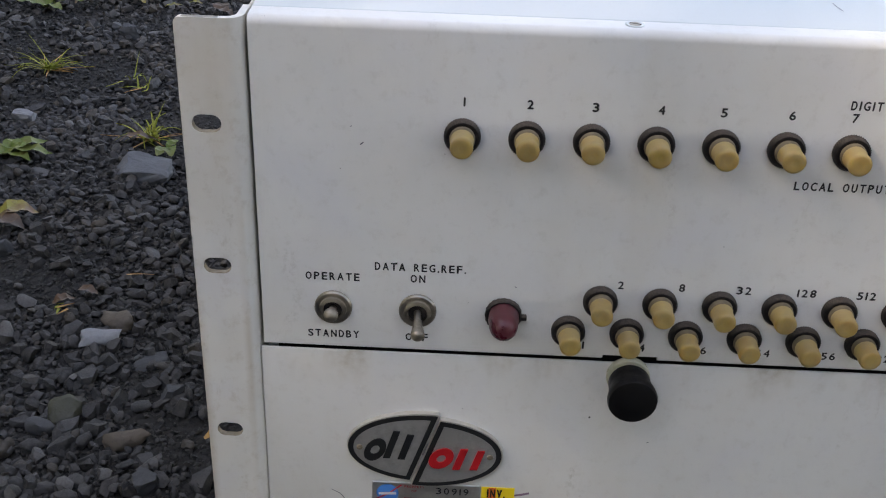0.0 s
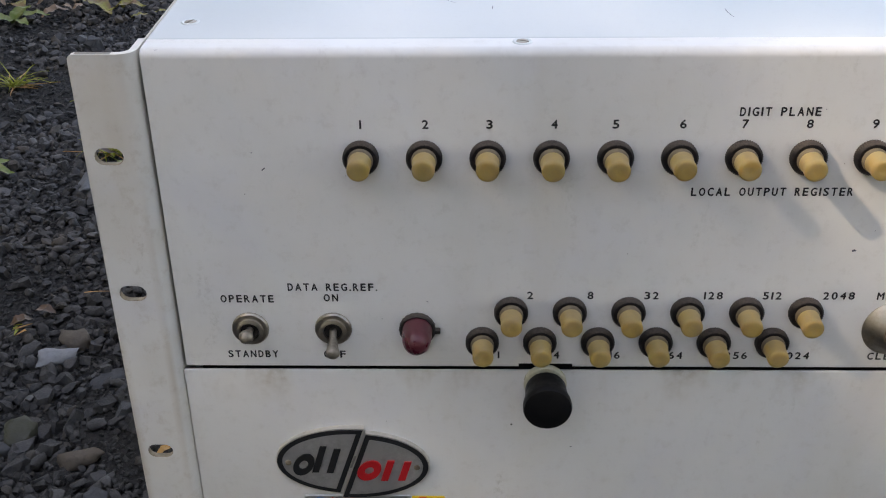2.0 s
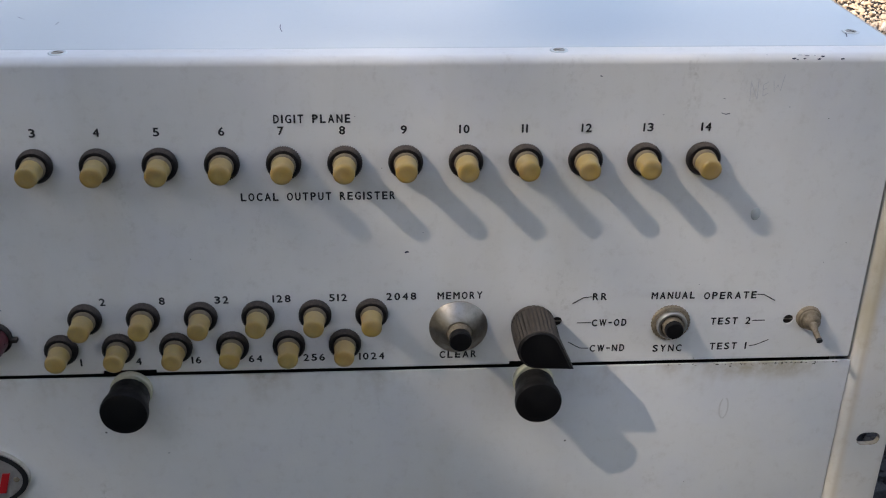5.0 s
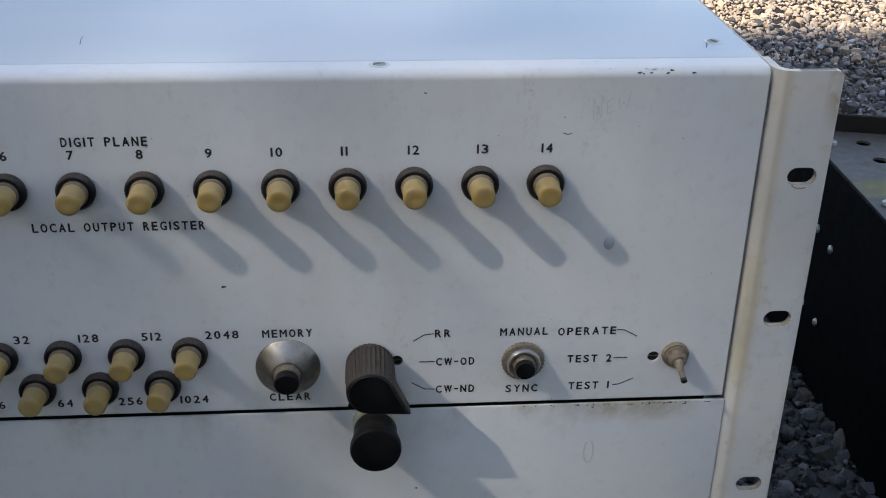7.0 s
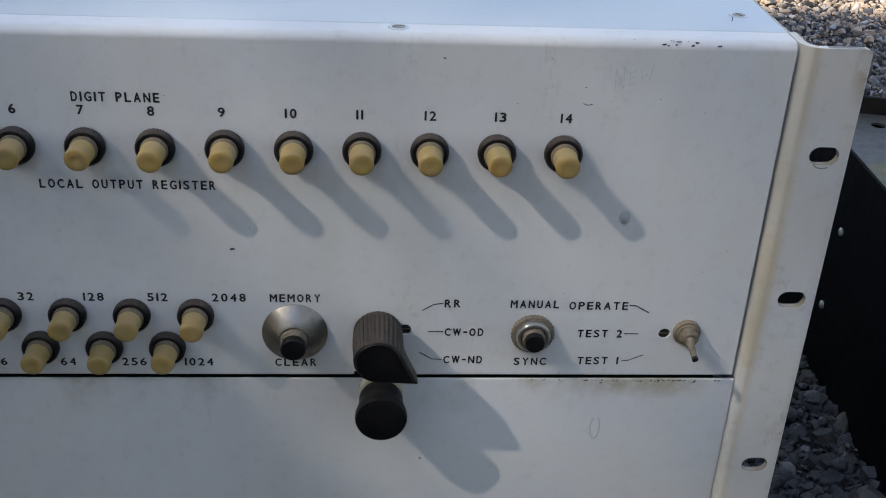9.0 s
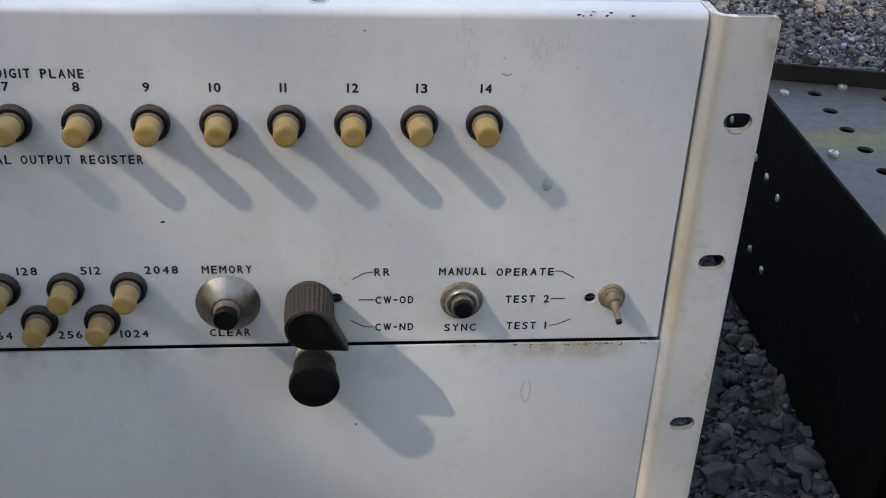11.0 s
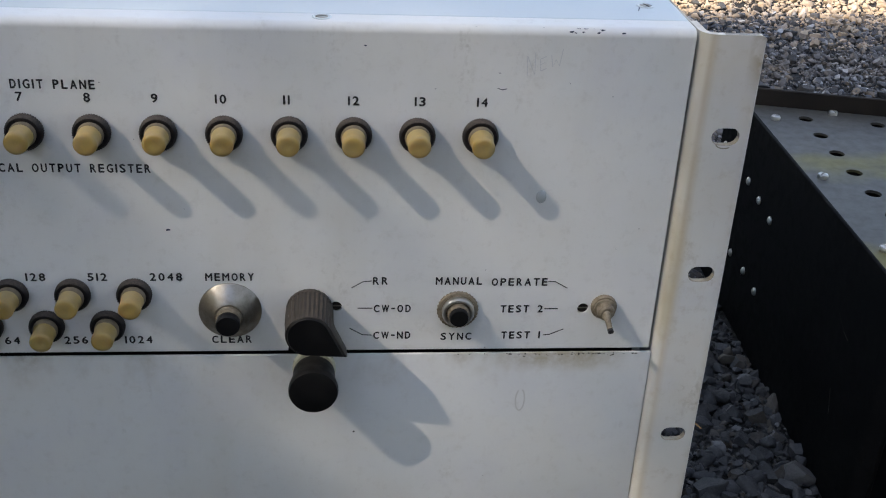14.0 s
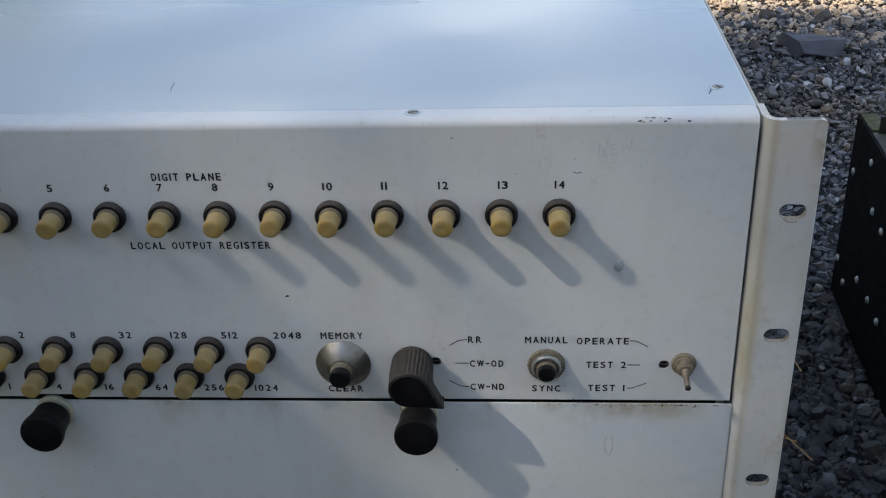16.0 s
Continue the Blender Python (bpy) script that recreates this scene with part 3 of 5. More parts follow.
def lamp(x, z):
    tilt = Matrix.Rotation(rng.uniform(-0.02, 0.02), 4, "Z") @ Matrix.Rotation(rng.uniform(-0.02, 0.02), 4, "X") @ Matrix.Rotation(rng.uniform(0, 6.28), 4, "Y")
    ob = place("indicator_lamp", bezel_mesh, unit, T(x, 0, z) @ Matrix.Rotation(rng.uniform(0, 6.28), 4, "Y"), "dusty black knurled lamp holder")
    place("lens", lens_mesh, ob, T(x, 0, z) @ tilt, "yellowed amber plastic lens")
    place("collar", collar_mesh, ob, T(x, 0, z), "dusty yellow collar")
    return ob


LAMP_Z, LABEL_Z = 0.2306, 0.2427
for i in range(14):
    lamp((i - 6.5) * PITCH, LAMP_Z)
for i in range(6):
    lamp(-0.0906 + 0.0221 * i, 0.1666)
    lamp(-0.1014 + 0.0221 * i, 0.1530)

# engraved numbers; the ones are plain upright strokes
CAP = 0.0031


def number(text, x, z, h=CAP):
    text = text.replace("1", "I")
    w = h * (sum(NARROW.get(c, 0.66) for c in text) + 0.36 * (len(text) - 1))
    lettering(text, x - w / 2, x + w / 2, z, h, upper_panel)


NUMBER_X = (-0.1442, -0.1217, -0.0995, -0.0771, -0.0560, -0.0329, -0.0117, 0.0104, 0.0327, 0.0548, 0.0770, 0.0999, 0.1229, 0.1446)
for i, x in enumerate(NUMBER_X):
    number(str(i + 1), x, LABEL_Z)
for text, x in zip(("2", "8", "32", "128", "512", "2048"), (-0.0835, -0.0609, -0.0381, -0.0150, 0.0069, 0.0316)):
    number(text, x, 0.1733)
for text, x in zip(("1", "4", "16", "64", "256", "1024"), (-0.0950, -0.0726, -0.0500, -0.0267, -0.0034, 0.0196)):
    number(text, x, 0.1461)
for text, x0, x1, z in (("DIGIT PLANE", -0.0140, 0.0134, 0.2472), ("LOCAL OUTPUT REGISTER", -0.0276, 0.0293, 0.2167), ("MEMORY", 0.0459, 0.0635, 0.1732),
                        ("CLEAR", 0.0470, 0.0617, 0.1460), ("RR", 0.1077, 0.1132, 0.1714), ("CW-OD", 0.1082, 0.1221, 0.1593), ("CW-ND", 0.1082, 0.1223, 0.1473),
                        ("MANUAL", 0.1314, 0.1488, 0.1713), ("SYNC", 0.1343, 0.1461, 0.1466), ("OPERATE", 0.1527, 0.1740, 0.1708), ("TEST 2", 0.1569, 0.1732, 0.1589),
                        ("TEST I", 0.1580, 0.1731, 0.1470), ("OPERATE", -0.2005, -0.1805, 0.1716), ("STANDBY", -0.2002, -0.1808, 0.1463), ("DATA REG.REF.", -0.1746, -0.1410, 0.1768),
                        ("ON", -0.1613, -0.1560, 0.1721), ("OFF", -0.1628, -0.1545, 0.1463)):
    lettering(text, x0, x1, z, CAP, upper_panel)
for pts in ([(0.0997, 0.1684), (0.1038, 0.1710), (0.1072, 0.1714)], [(0.1020, 0.1595), (0.1076, 0.1595)], [(0.0990, 0.1506), (0.1039, 0.1476), (0.1075, 0.1474)],
            [(0.1744, 0.1710), (0.1771, 0.1709), (0.1820, 0.1680)], [(0.1739, 0.1589), (0.1792, 0.1589)], [(0.1744, 0.1469), (0.1769, 0.1472), (0.1822, 0.1496)]):
    stroke(pts, 0.00040, upper_panel)
# a pencilled word by the corner
word = []
for pts in ([(135, 160), (134, 142), (133, 122)], [(134, 124), (142, 142), (150, 157)], [(150, 155), (149, 136), (148, 116)], [(161, 150), (159, 128)], [(159, 128), (170, 122)],
            [(160, 138), (168, 134)], [(161, 150), (172, 145)], [(180, 120), (184, 142), (190, 128)], [(190, 128), (197, 140), (202, 108)]):
    word.append([(0.1590 + 0.000176 * (u - 132), 0.2552 - 0.000190 * (v - 146)) for u, v in pts])
for pts in word:
    stroke(pts, 0.00022, upper_panel, PENCIL, 0, "pencil_line")

# ---- switches and buttons ----


def nut(r, h, n=6):
    return lathe([(r, 0), (r, h * 0.85), (r * 0.93, h)], n)


def toggle(x, z, tip, r, mat, label):
    """A toggle switch: dress ring, bushing and a lever whose end lies at tip."""
    base = part("toggle_switch", lathe([(r, 0), (r, 0.0008), (r * 0.93, 0.0014), (r * 0.74, 0.0016), (r * 0.72, 0.0026), (r * 0.62, 0.0030), (r * 0.52, 0.0030), (r * 0.50, 0.0012)], 36), mat, unit, label, T(x, 0, z))
    d = (Vector(tip) - Vector((x, -0.0012, z)))
    ln = d.length
    way = d.normalized()
    turn = Vector((0, -1, 0)).rotation_difference(way).to_matrix().to_4x4()
    shape = [(0.0014, 0), (0.0014, ln * 0.25), (0.0019, ln * 0.55), (0.0026, ln * 0.78), (0.0027, ln * 0.85), (0.0025, ln * 0.91), (0.0019, ln * 0.96), (0.0010, ln * 0.99), (0.0002, ln)]
    part("lever", lathe(shape, 24), NICKEL, base, "rubbed nickel lever", T(x, -0.0012, z) @ turn)
    part("bushing", lathe([(r * 0.50, 0.0006), (r * 0.48, 0.0022), (r * 0.30, 0.0016), (0.0002, 0.0014)], 28), BEZEL, base, "dark bushing", T(x, 0, z))
    return base


toggle(-0.1904, 0.1583, (-0.1898, -0.0130, 0.1622), 0.0071, NICKEL, "nickel toggle switch pointing up")
toggle(-0.1585, 0.1583, (-0.1577, -0.0130, 0.1536), 0.0071, NICKEL, "nickel toggle switch pointing down")
# corroded toggle with a knurled nut
knurl = part("toggle_switch", lathe([(0.0051, 0), (0.0051, 0.0014), (0.0048, 0.0019), (0.0042, 0.0019), (0.0041, 0.0027), (0.0033, 0.0030), (0.0031, 0.0042), (0.0034, 0.0045), (0.0033, 0.0054), (0.0024, 0.0060), (0.0012, 0.0060)], 60, 1, 0.03), BRASS, unit, "corroded brass toggle switch", T(0.1970, 0, 0.1600))
_d = Vector((0.0003, -0.0088, -0.0030))
_turn = Vector((0, -1, 0)).rotation_difference(_d.normalized()).to_matrix().to_4x4()
part("lever", lathe([(0.0020, 0), (0.0017, 0.0030), (0.0012, 0.0038), (0.0011, 0.0076), (0.0012, 0.0086), (0.0010, 0.0088)], 12), BRASS, knurl, "", T(0.1970, -0.0045, 0.1598) @ _turn)
part("lever_tip", lathe([(0.0011, 0.0084), (0.0012, 0.0098), (0.0008, 0.0100)], 12), GAP, knurl, "blackened lever end", T(0.1970, -0.0045, 0.1598) @ _turn)

# red jewel lamp
jewel = part("jewel_lamp", lathe([(0.0066, 0), (0.0070, 0.0005), (0.0070, 0.0022), (0.0064, 0.0028), (0.0058, 0.0026), (0.0056, 0.0010)], 40, 1, 0.03), BEZEL, unit, "black ring lamp holder", T(-0.1262, 0, 0.1588))
part("lens", lathe([(0.0058, 0.001), (0.0058, 0.0048), (0.0056, 0.0060), (0.0054, 0.0090), (0.0049, 0.0114), (0.0039, 0.0132), (0.0024, 0.0142), (0.0010, 0.0145), (0.0002, 0.0145)], 36), RED, jewel, "scuffed dark red domed lens", T(-0.1262, 0, 0.1588))
part("tab", block(-0.0012, 0.0012, -0.0026, 0, -0.0008, 0.0008, 0.0003), BEZEL, jewel, "", T(-0.1186, 0, 0.1580))

# push button in a conical guard
guard = part("push_button", lathe([(0.0117, 0), (0.0117, 0.0005), (0.0112, 0.0010), (0.0062, 0.0052), (0.0054, 0.0056), (0.0050, 0.0054), (0.0050, 0.0030)], 48), NICKEL, unit, "push button in a spun metal cone", T(0.0543, 0, 0.1589))
part("plunger_collar", lathe([(0.0049, 0.003), (0.0049, 0.0062), (0.0046, 0.0064), (0.0044, 0.0086), (0.0041, 0.0088)], 28), BRASS, guard, "dusty collar", T(0.0543, 0, 0.1589))
part("button_cap", lathe([(0.0043, 0.0080), (0.0044, 0.0114), (0.0040, 0.0120), (0.0020, 0.0121), (0.0003, 0.0121)], 28), BLACK, guard, "black button", T(0.0543, 0, 0.1589))
ring = part("push_button", lathe([(0.0080, 0), (0.0080, 0.0009), (0.0076, 0.0013), (0.0050, 0.0013)], 64, 1, 0.035), BRASS, unit, "push button in a tarnished serrated ring", T(0.1402, 0, 0.1589))
part("collar_ring", lathe([(0.0062, 0.0012), (0.0062, 0.0030), (0.0058, 0.0037), (0.0052, 0.0038), (0.0047, 0.0034), (0.0046, 0.0012)], 40), STEEL, ring, "worn chrome ring", T(0.1402, 0, 0.1589))
part("plunger_collar", lathe([(0.0042, 0.001), (0.0042, 0.0050), (0.0039, 0.0054)], 28), BRASS, ring, "dusty collar", T(0.1402, 0, 0.1589))
part("button_cap", lathe([(0.0036, 0.0040), (0.0037, 0.0070), (0.0034, 0.0076), (0.0016, 0.0077), (0.0003, 0.0077)], 28), BLACK, ring, "black button", T(0.1402, 0, 0.1589))

# screws deep in the two small holes
for x, z in ((0.0938, 0.1602), (0.1890, 0.1589)):
    b = cut(lathe([(0.00214, -0.0030), (0.00214, -0.0012), (0.0016, -0.0009), (0.0003, -0.0008)], 20), [block(-0.003, 0.003, -0.002, 0.0012, -0.00035, 0.00035)])
    sunk = part("hole_screw", b, LIPM, unit, "dark slotted screw sunk in a hole", T(x, -0.0003, z))
    part("slot_floor", block(x - 0.0019, x + 0.0019, 0.0007, 0.0012, z - 0.00033, z + 0.00033), NICKEL, sunk, "bright slot")


def pointer_knob(x, z):
    """A bakelite pointer knob: fluted skirt behind, a smooth drop-shaped front that ends in a point."""
    way = radians(-33.5)
    base = part("selector_knob", lathe([(0.0086, 0.0006), (0.0089, 0.0012), (0.0089, 0.0026), (0.0086, 0.0030)], 56, 1, 0.02), BLACK_DULL, unit, "dusty black bakelite pointer knob", T(x, 0, z))
    # drop outline round the axis, tip along the pointer's way
    def outline(r, tip):
        half = math.acos(r / tip)
        pts = []
        for i in range(64):
            a = 2 * math.pi * i / 64
            off = min(a, 2 * math.pi - a)
            q = r / math.cos(half - off) if off < half else r * (0.945 if r > 0.0085 and 8 <= i <= 42 and i % 2 else 1.0)
            pts.append((q * math.cos(a + way), q * math.sin(a + way)))
        return pts
    bm = bmesh.new()
    rings = []
    for r, tip, h in ((0.0089, 0.0100, 0.0028), (0.0090, 0.0112, 0.0100), (0.0089, 0.0140, 0.0128), (0.0087, 0.0164, 0.0140), (0.0086, 0.0168, 0.0194), (0.0084, 0.0165, 0.0202), (0.0080, 0.0158, 0.0205)):
        rings.append([bm.verts.new((p[0], -h, p[1])) for p in outline(r, tip)])
    n = len(rings[0])
    for a, b in zip(rings, rings[1:]):
        for i in range(n):
            bm.faces.new((a[i], a[(i + 1) % n], b[(i + 1) % n], b[i]))
    bm.faces.new(rings[0])
    bm.faces.new(rings[-1])
    part("pointer", bm, BLACK_DULL, base, "", T(x, 0, z), True)
    face = bmesh.new()
    pts = [(p[0], p[1]) for p in outline(0.0079, 0.0156)]
    lo = [face.verts.new((p[0], -0.0203, p[1])) for p in pts]
    hi = [face.verts.new((p[0] * 0.95, -0.0209, p[1] * 0.95)) for p in pts]
    for i in range(n):
        face.faces.new((lo[i], lo[(i + 1) % n], hi[(i + 1) % n], hi[i]))
    face.faces.new(hi)
    part("knob_face", face, BLACK, base, "smooth black face", T(x, 0, z))


pointer_knob(0.0840, 0.1598)


def pull_knob(x, z):
    base = part("pull_knob", lathe([(0.0083, 0.0004), (0.0084, 0.0009), (0.0084, 0.0022), (0.0078, 0.0028), (0.0070, 0.0028)], 40), WASHER, unit, "black pull knob on a yellowed plastic washer", T(x, 0, z))
    part("stem", lathe([(0.0056, 0.0020), (0.0056, 0.0044), (0.0060, 0.0048)], 28), BLACK, base, "", T(x, 0, z))
    part("knob", lathe([(0.0060, 0.0042), (0.0076, 0.0046), (0.0080, 0.0056), (0.0081, 0.0090), (0.0086, 0.0124), (0.0093, 0.0152), (0.0094, 0.0171), (0.0090, 0.0182), (0.0070, 0.0188), (0.0035, 0.0190), (0.0003, 0.0190)], 48), BLACK, base, "", T(x, 0, z))


pull_knob(-0.0766, 0.1335)
pull_knob(0.0854, 0.1335)

# ---- badge and stickers on the lower panel ----


def half_oval(cx, cz, a, b, side, gap, lean):
    """Half of an oval, left (-1) or right (1) of a leaning cut, its corner points on the cut."""
    ring = [(a * math.cos(2 * math.pi * i / 96), b * math.sin(2 * math.pi * i / 96)) for i in range(96)]
    off = [side * (x - lean * z) - gap for x, z in ring]
    pts = []
    for i in range(96):
        k = (i + 1) % 96
        if off[i] >= 0:
            pts.append(ring[i])
        if (off[i] >= 0) != (off[k] >= 0):
            t = off[i] / (off[i] - off[k])
            pts.append((ring[i][0] + (ring[k][0] - ring[i][0]) * t, ring[i][1] + (ring[k][1] - ring[i][1]) * t))
    return [(cx + x, cz + z) for x, z in pts]


badge = place("badge", mesh_of("badge", prism([(-0.0290, -0.003), (0.0290, -0.005), (0.0290, 0.001), (-0.0290, 0.003)], "y", -0.0009, -0.0004), ALU), unit, T(-0.1541, 0, 0.0935), "oval two-part badge, black and red shapes on silver")


def slanted_oval(cx, cz, a, b, hole, y0, y1, lean=0.30):
    bm = bmesh.new()
    n = 28
    def ring(s, y):
        return [bm.verts.new((cx + s * a * math.cos(2 * math.pi * i / n) + lean * s * b * math.sin(2 * math.pi * i / n), y, cz + s * b * math.sin(2 * math.pi * i / n))) for i in range(n)]
    oo, oi, io, ii = ring(1, y0), ring(hole, y0), ring(1, y1), ring(hole, y1)
    for i in range(n):
        k = (i + 1) % n
        for q in ((oo[i], oo[k], io[k], io[i]), (io[i], io[k], ii[k], ii[i]), (ii[i], ii[k], oi[k], oi[i])):
            bm.faces.new(q)
    return bm


def slanted_bar(cx, cz, w, h, y0, y1, lean=0.30):
    return prism([(cx - w / 2 - lean * h / 2, cz - h / 2), (cx + w / 2 - lean * h / 2, cz - h / 2), (cx + w / 2 + lean * h / 2, cz + h / 2), (cx - w / 2 + lean * h / 2, cz + h / 2)], "y", y0, y1)


def badge_parts(cx, cz, side):
    lean = 0.33
    part("badge_plate", prism(half_oval(cx, cz, 0.0314, 0.0172, side, 0.0001, lean), "y", -0.0027, -0.0003), RIM, badge, "raised silver plate")
    part("badge_border", prism(half_oval(cx, cz, 0.0309, 0.0166, side, 0.0004, lean), "y", -0.0031, -0.0026), BADGE_BLACK, badge, "black border")
    part("badge_field", prism(half_oval(cx, cz, 0.0287, 0.0146, side, 0.0026, lean), "y", -0.0033, -0.0029), ALU, badge, "brushed grey field")


badge_parts(-0.1543, 0.0944, -1)
badge_parts(-0.1540, 0.0921, 1)
for bm, mat in ((slanted_oval(-0.1742, 0.0935, 0.0042, 0.0056, 0.42, -0.0032, -0.0039), BADGE_BLACK), (slanted_bar(-0.1676, 0.0964, 0.0028, 0.0135, -0.0032, -0.0040), BADGE_BLACK),
                (slanted_bar(-0.1618, 0.0955, 0.0029, 0.0125, -0.0032, -0.0039), BADGE_BLACK), (slanted_oval(-0.1474, 0.0905, 0.0048, 0.0052, 0.38, -0.0032, -0.0039), BADGE_RED),
                (slanted_bar(-0.1398, 0.0905, 0.0030, 0.0104, -0.0032, -0.0040), BADGE_RED), (slanted_bar(-0.1328, 0.0903, 0.0030, 0.0098, -0.0032, -0.0039), BADGE_RED)):
    part("badge_shape", bm, mat, badge, "raised coloured shape")
for x, z in ((-0.1805, 0.0943), (-0.1277, 0.0920)):
    part("badge_rivet", lathe([(0.0013, 0.0032), (0.0012, 0.0036), (0.0007, 0.0039), (0.0002, 0.0040)], 16), BRASS, badge, "", T(x, 0, z))

tag = part("asset_plate", block(-0.1757, -0.1308, -0.0010, -0.0004, 0.0633, 0.0748, 0.0004, 1), PLATE, unit, "small printed metal asset plate")
part("blue_disc", lathe([(0.0046, 0.00085), (0.0046, 0.0010), (0.0004, 0.00102)], 30), PLATE_BLUE, tag, "plain blue disc", T(-0.1692, -0.0002, 0.0690))
stroke([(-0.1752, 0.0650), (-0.1690, 0.0687), (-0.1634, 0.0738)], 0.0007, tag, PLATE_RED, -0.00125, "red_slash")
stroke([(-0.1728, 0.0688), (-0.1656, 0.0692)], 0.0013, tag, PLATE_WHITE, -0.00135, "white_bar")
lettering("PROPERTY", -0.1622, -0.1540, 0.0728, 0.0012, tag, PLATE_RED, -0.0010, bold=0.00003)
lettering("OF", -0.1592, -0.1572, 0.0705, 0.0011, tag, PLATE_RED, -0.0010, bold=0.00003)
lettering("309I9", -0.1490, -0.1356, 0.0712, 0.0033, tag, INK, -0.0010, label="stamped black number", bold=0.00004)
for x0, x1 in ((-0.1624, -0.1548), (-0.1530, -0.1476), (-0.1460, -0.1404), (-0.1388, -0.1330)):
    stroke([(x0, 0.0660), (x1, 0.0660)], 0.0017, tag, PLATE_RED, -0.0010, "red_print")
sticker = part("inventory_sticker", block(-0.1303, -0.1166, -0.0008, -0.0004, 0.0622, 0.0742, 0.0001, 1), STICK_YELLOW, unit, "yellow and orange printed sticker", smooth=False)
stroke([(-0.1302, 0.0655), (-0.1167, 0.0655)], 0.0038, sticker, STICK_ORANGE, -0.0008, "orange_band")
stroke([(-0.1258, 0.0741), (-0.1258, 0.0623)], 0.0032, sticker, STICK_ORANGE, -0.00083, "orange_band")
lettering("INV.", -0.1278, -0.1206, 0.0712, 0.0041, sticker, INK, -0.00088, bold=0.00016)
lettering("65", -0.1254, -0.1212, 0.0655, 0.0038, sticker, INK, -0.00088, bold=0.00012)
stroke([(-0.1166, 0.0702), (-0.1135, 0.0709), (-0.1105, 0.0718)], 0.0011, lower_panel, PURPLE, -0.0004, "ink_mark")

# ---- wear on the enamel ----
part("dried_drop", lathe([(0.0021, 0.0), (0.0019, 0.0004), (0.0011, 0.0008), (0.0002, 0.0009)], 20), GLUE, upper_panel, "dried glue drop", T(0.1685, 0, 0.2066) @ Matrix.Diagonal((0.9, 1, 1.25, 1)))
chip_rng = random.Random(21)


def chip(x, y, z, r, up=False, mat=CHIP):
    bm = bmesh.new()
    n = 9
    pts = []
    for i in range(n):
        a = 2 * math.pi * i / n
        q = 0.6 * r * chip_rng.uniform(0.35, 1.15)
        u, v = q * 1.5 * math.cos(a), q * 0.8 * math.sin(a)
        pts.append(bm.verts.new((u, v, 0) if up else (u, 0, v)))
    bm.faces.new(pts)
    part("paint_chip", bm, mat, upper_panel, "", T(x, y, z), False)


for x, r in ((0.1738, 0.0010), (0.1750, 0.0007), (0.1762, 0.0011), (0.1776, 0.0008), (0.1788, 0.0013), (0.1815, 0.0006), (0.1831, 0.0009), (0.1846, 0.0011), (0.1918, 0.0008), (0.1640, 0.0006), (0.1410, 0.0006), (-0.2120, 0.0007)):
    k = chip_rng.uniform(25, 60)
    chip(x, R - R * math.cos(radians(k)) - 0.0002, TOP - R + R * math.sin(radians(k)) + 0.0002, r, k > 45)
for x, z, r in ((0.0337, 0.1927, 0.0011), (-0.1222, 0.1705, 0.0005), (0.1039, 0.2623, 0.0008), (0.1750, 0.2500, 0.0004), (0.1905, 0.2455, 0.0004), (0.1280, 0.2475, 0.0004), (0.1500, 0.2535, 0.0005),
                (0.0400, 0.2010, 0.0003), (-0.1830, 0.2320, 0.0005), (0.0150, 0.2480, 0.0003), (0.1500, 0.1760, 0.0003), (0.1990, 0.1850, 0.0003)):
    chip(x, -0.00015, z, r)
chip(-0.0650, -0.00055, 0.1012, 0.0005)
chip(-0.1722, -0.00055, 0.0605, 0.0005)
for k in range(70):
    x = chip_rng.choice((chip_rng.uniform(0.135, 0.213), chip_rng.uniform(0.150, 0.200), chip_rng.uniform(0.185, 0.213)))
    chip(x, -0.00055, 0.1388 - abs(chip_rng.gauss(0, 0.0005)) - 0.0001, chip_rng.uniform(0.0002, 0.00065), mat=SPECK)
stroke([(0.1496, 0.2480), (0.1512, 0.2474), (0.1528, 0.2478)], 0.0003, upper_panel, CHIP, 0, "scratch")
stroke([(-0.1925, 0.0690), (-0.1890, 0.0670), (-0.1872, 0.0645)], 0.0003, lower_panel, CHIP, -0.0004, "scratch")
stroke([(-0.1800, 0.2252), (-0.1788, 0.2262)], 0.0004, upper_panel, CHIP, 0, "scratch")
stroke([(0.1676 + 0.0018 * math.sin(radians(a)), 0.1164 + 0.0052 * math.cos(radians(a))) for a in range(20, 345, 13)], 0.0006, lower_panel, STAIN, -0.0004, "stain_ring")


def top_scratch(points, w=0.0003):
    bm = bmesh.new()
    prev = None
    for x, y in points:
        pair = [bm.verts.new((x - w / 2, y, 0)), bm.verts.new((x + w / 2, y, 0))]
        if prev:
            bm.faces.new((prev[0], prev[1], pair[1], pair[0]))
        prev = pair
    part("scratch", bm, CHIP, unit, "short scratch in the enamel", T(0, 0, TOP + 0.00012), False)


top_scratch([(-0.1152, 0.0555), (-0.1135, 0.0535), (-0.1118, 0.0520)])
top_scratch([(-0.0120, 0.0330), (-0.0130, 0.0385), (-0.0132, 0.0430)])
top_scratch([(0.2020, 0.0225), (0.2033, 0.0262), (0.2038, 0.0290)], 0.0004)
top_scratch([(-0.0980, 0.0440), (-0.0978, 0.0475)])
scrape_rng = random.Random(17)
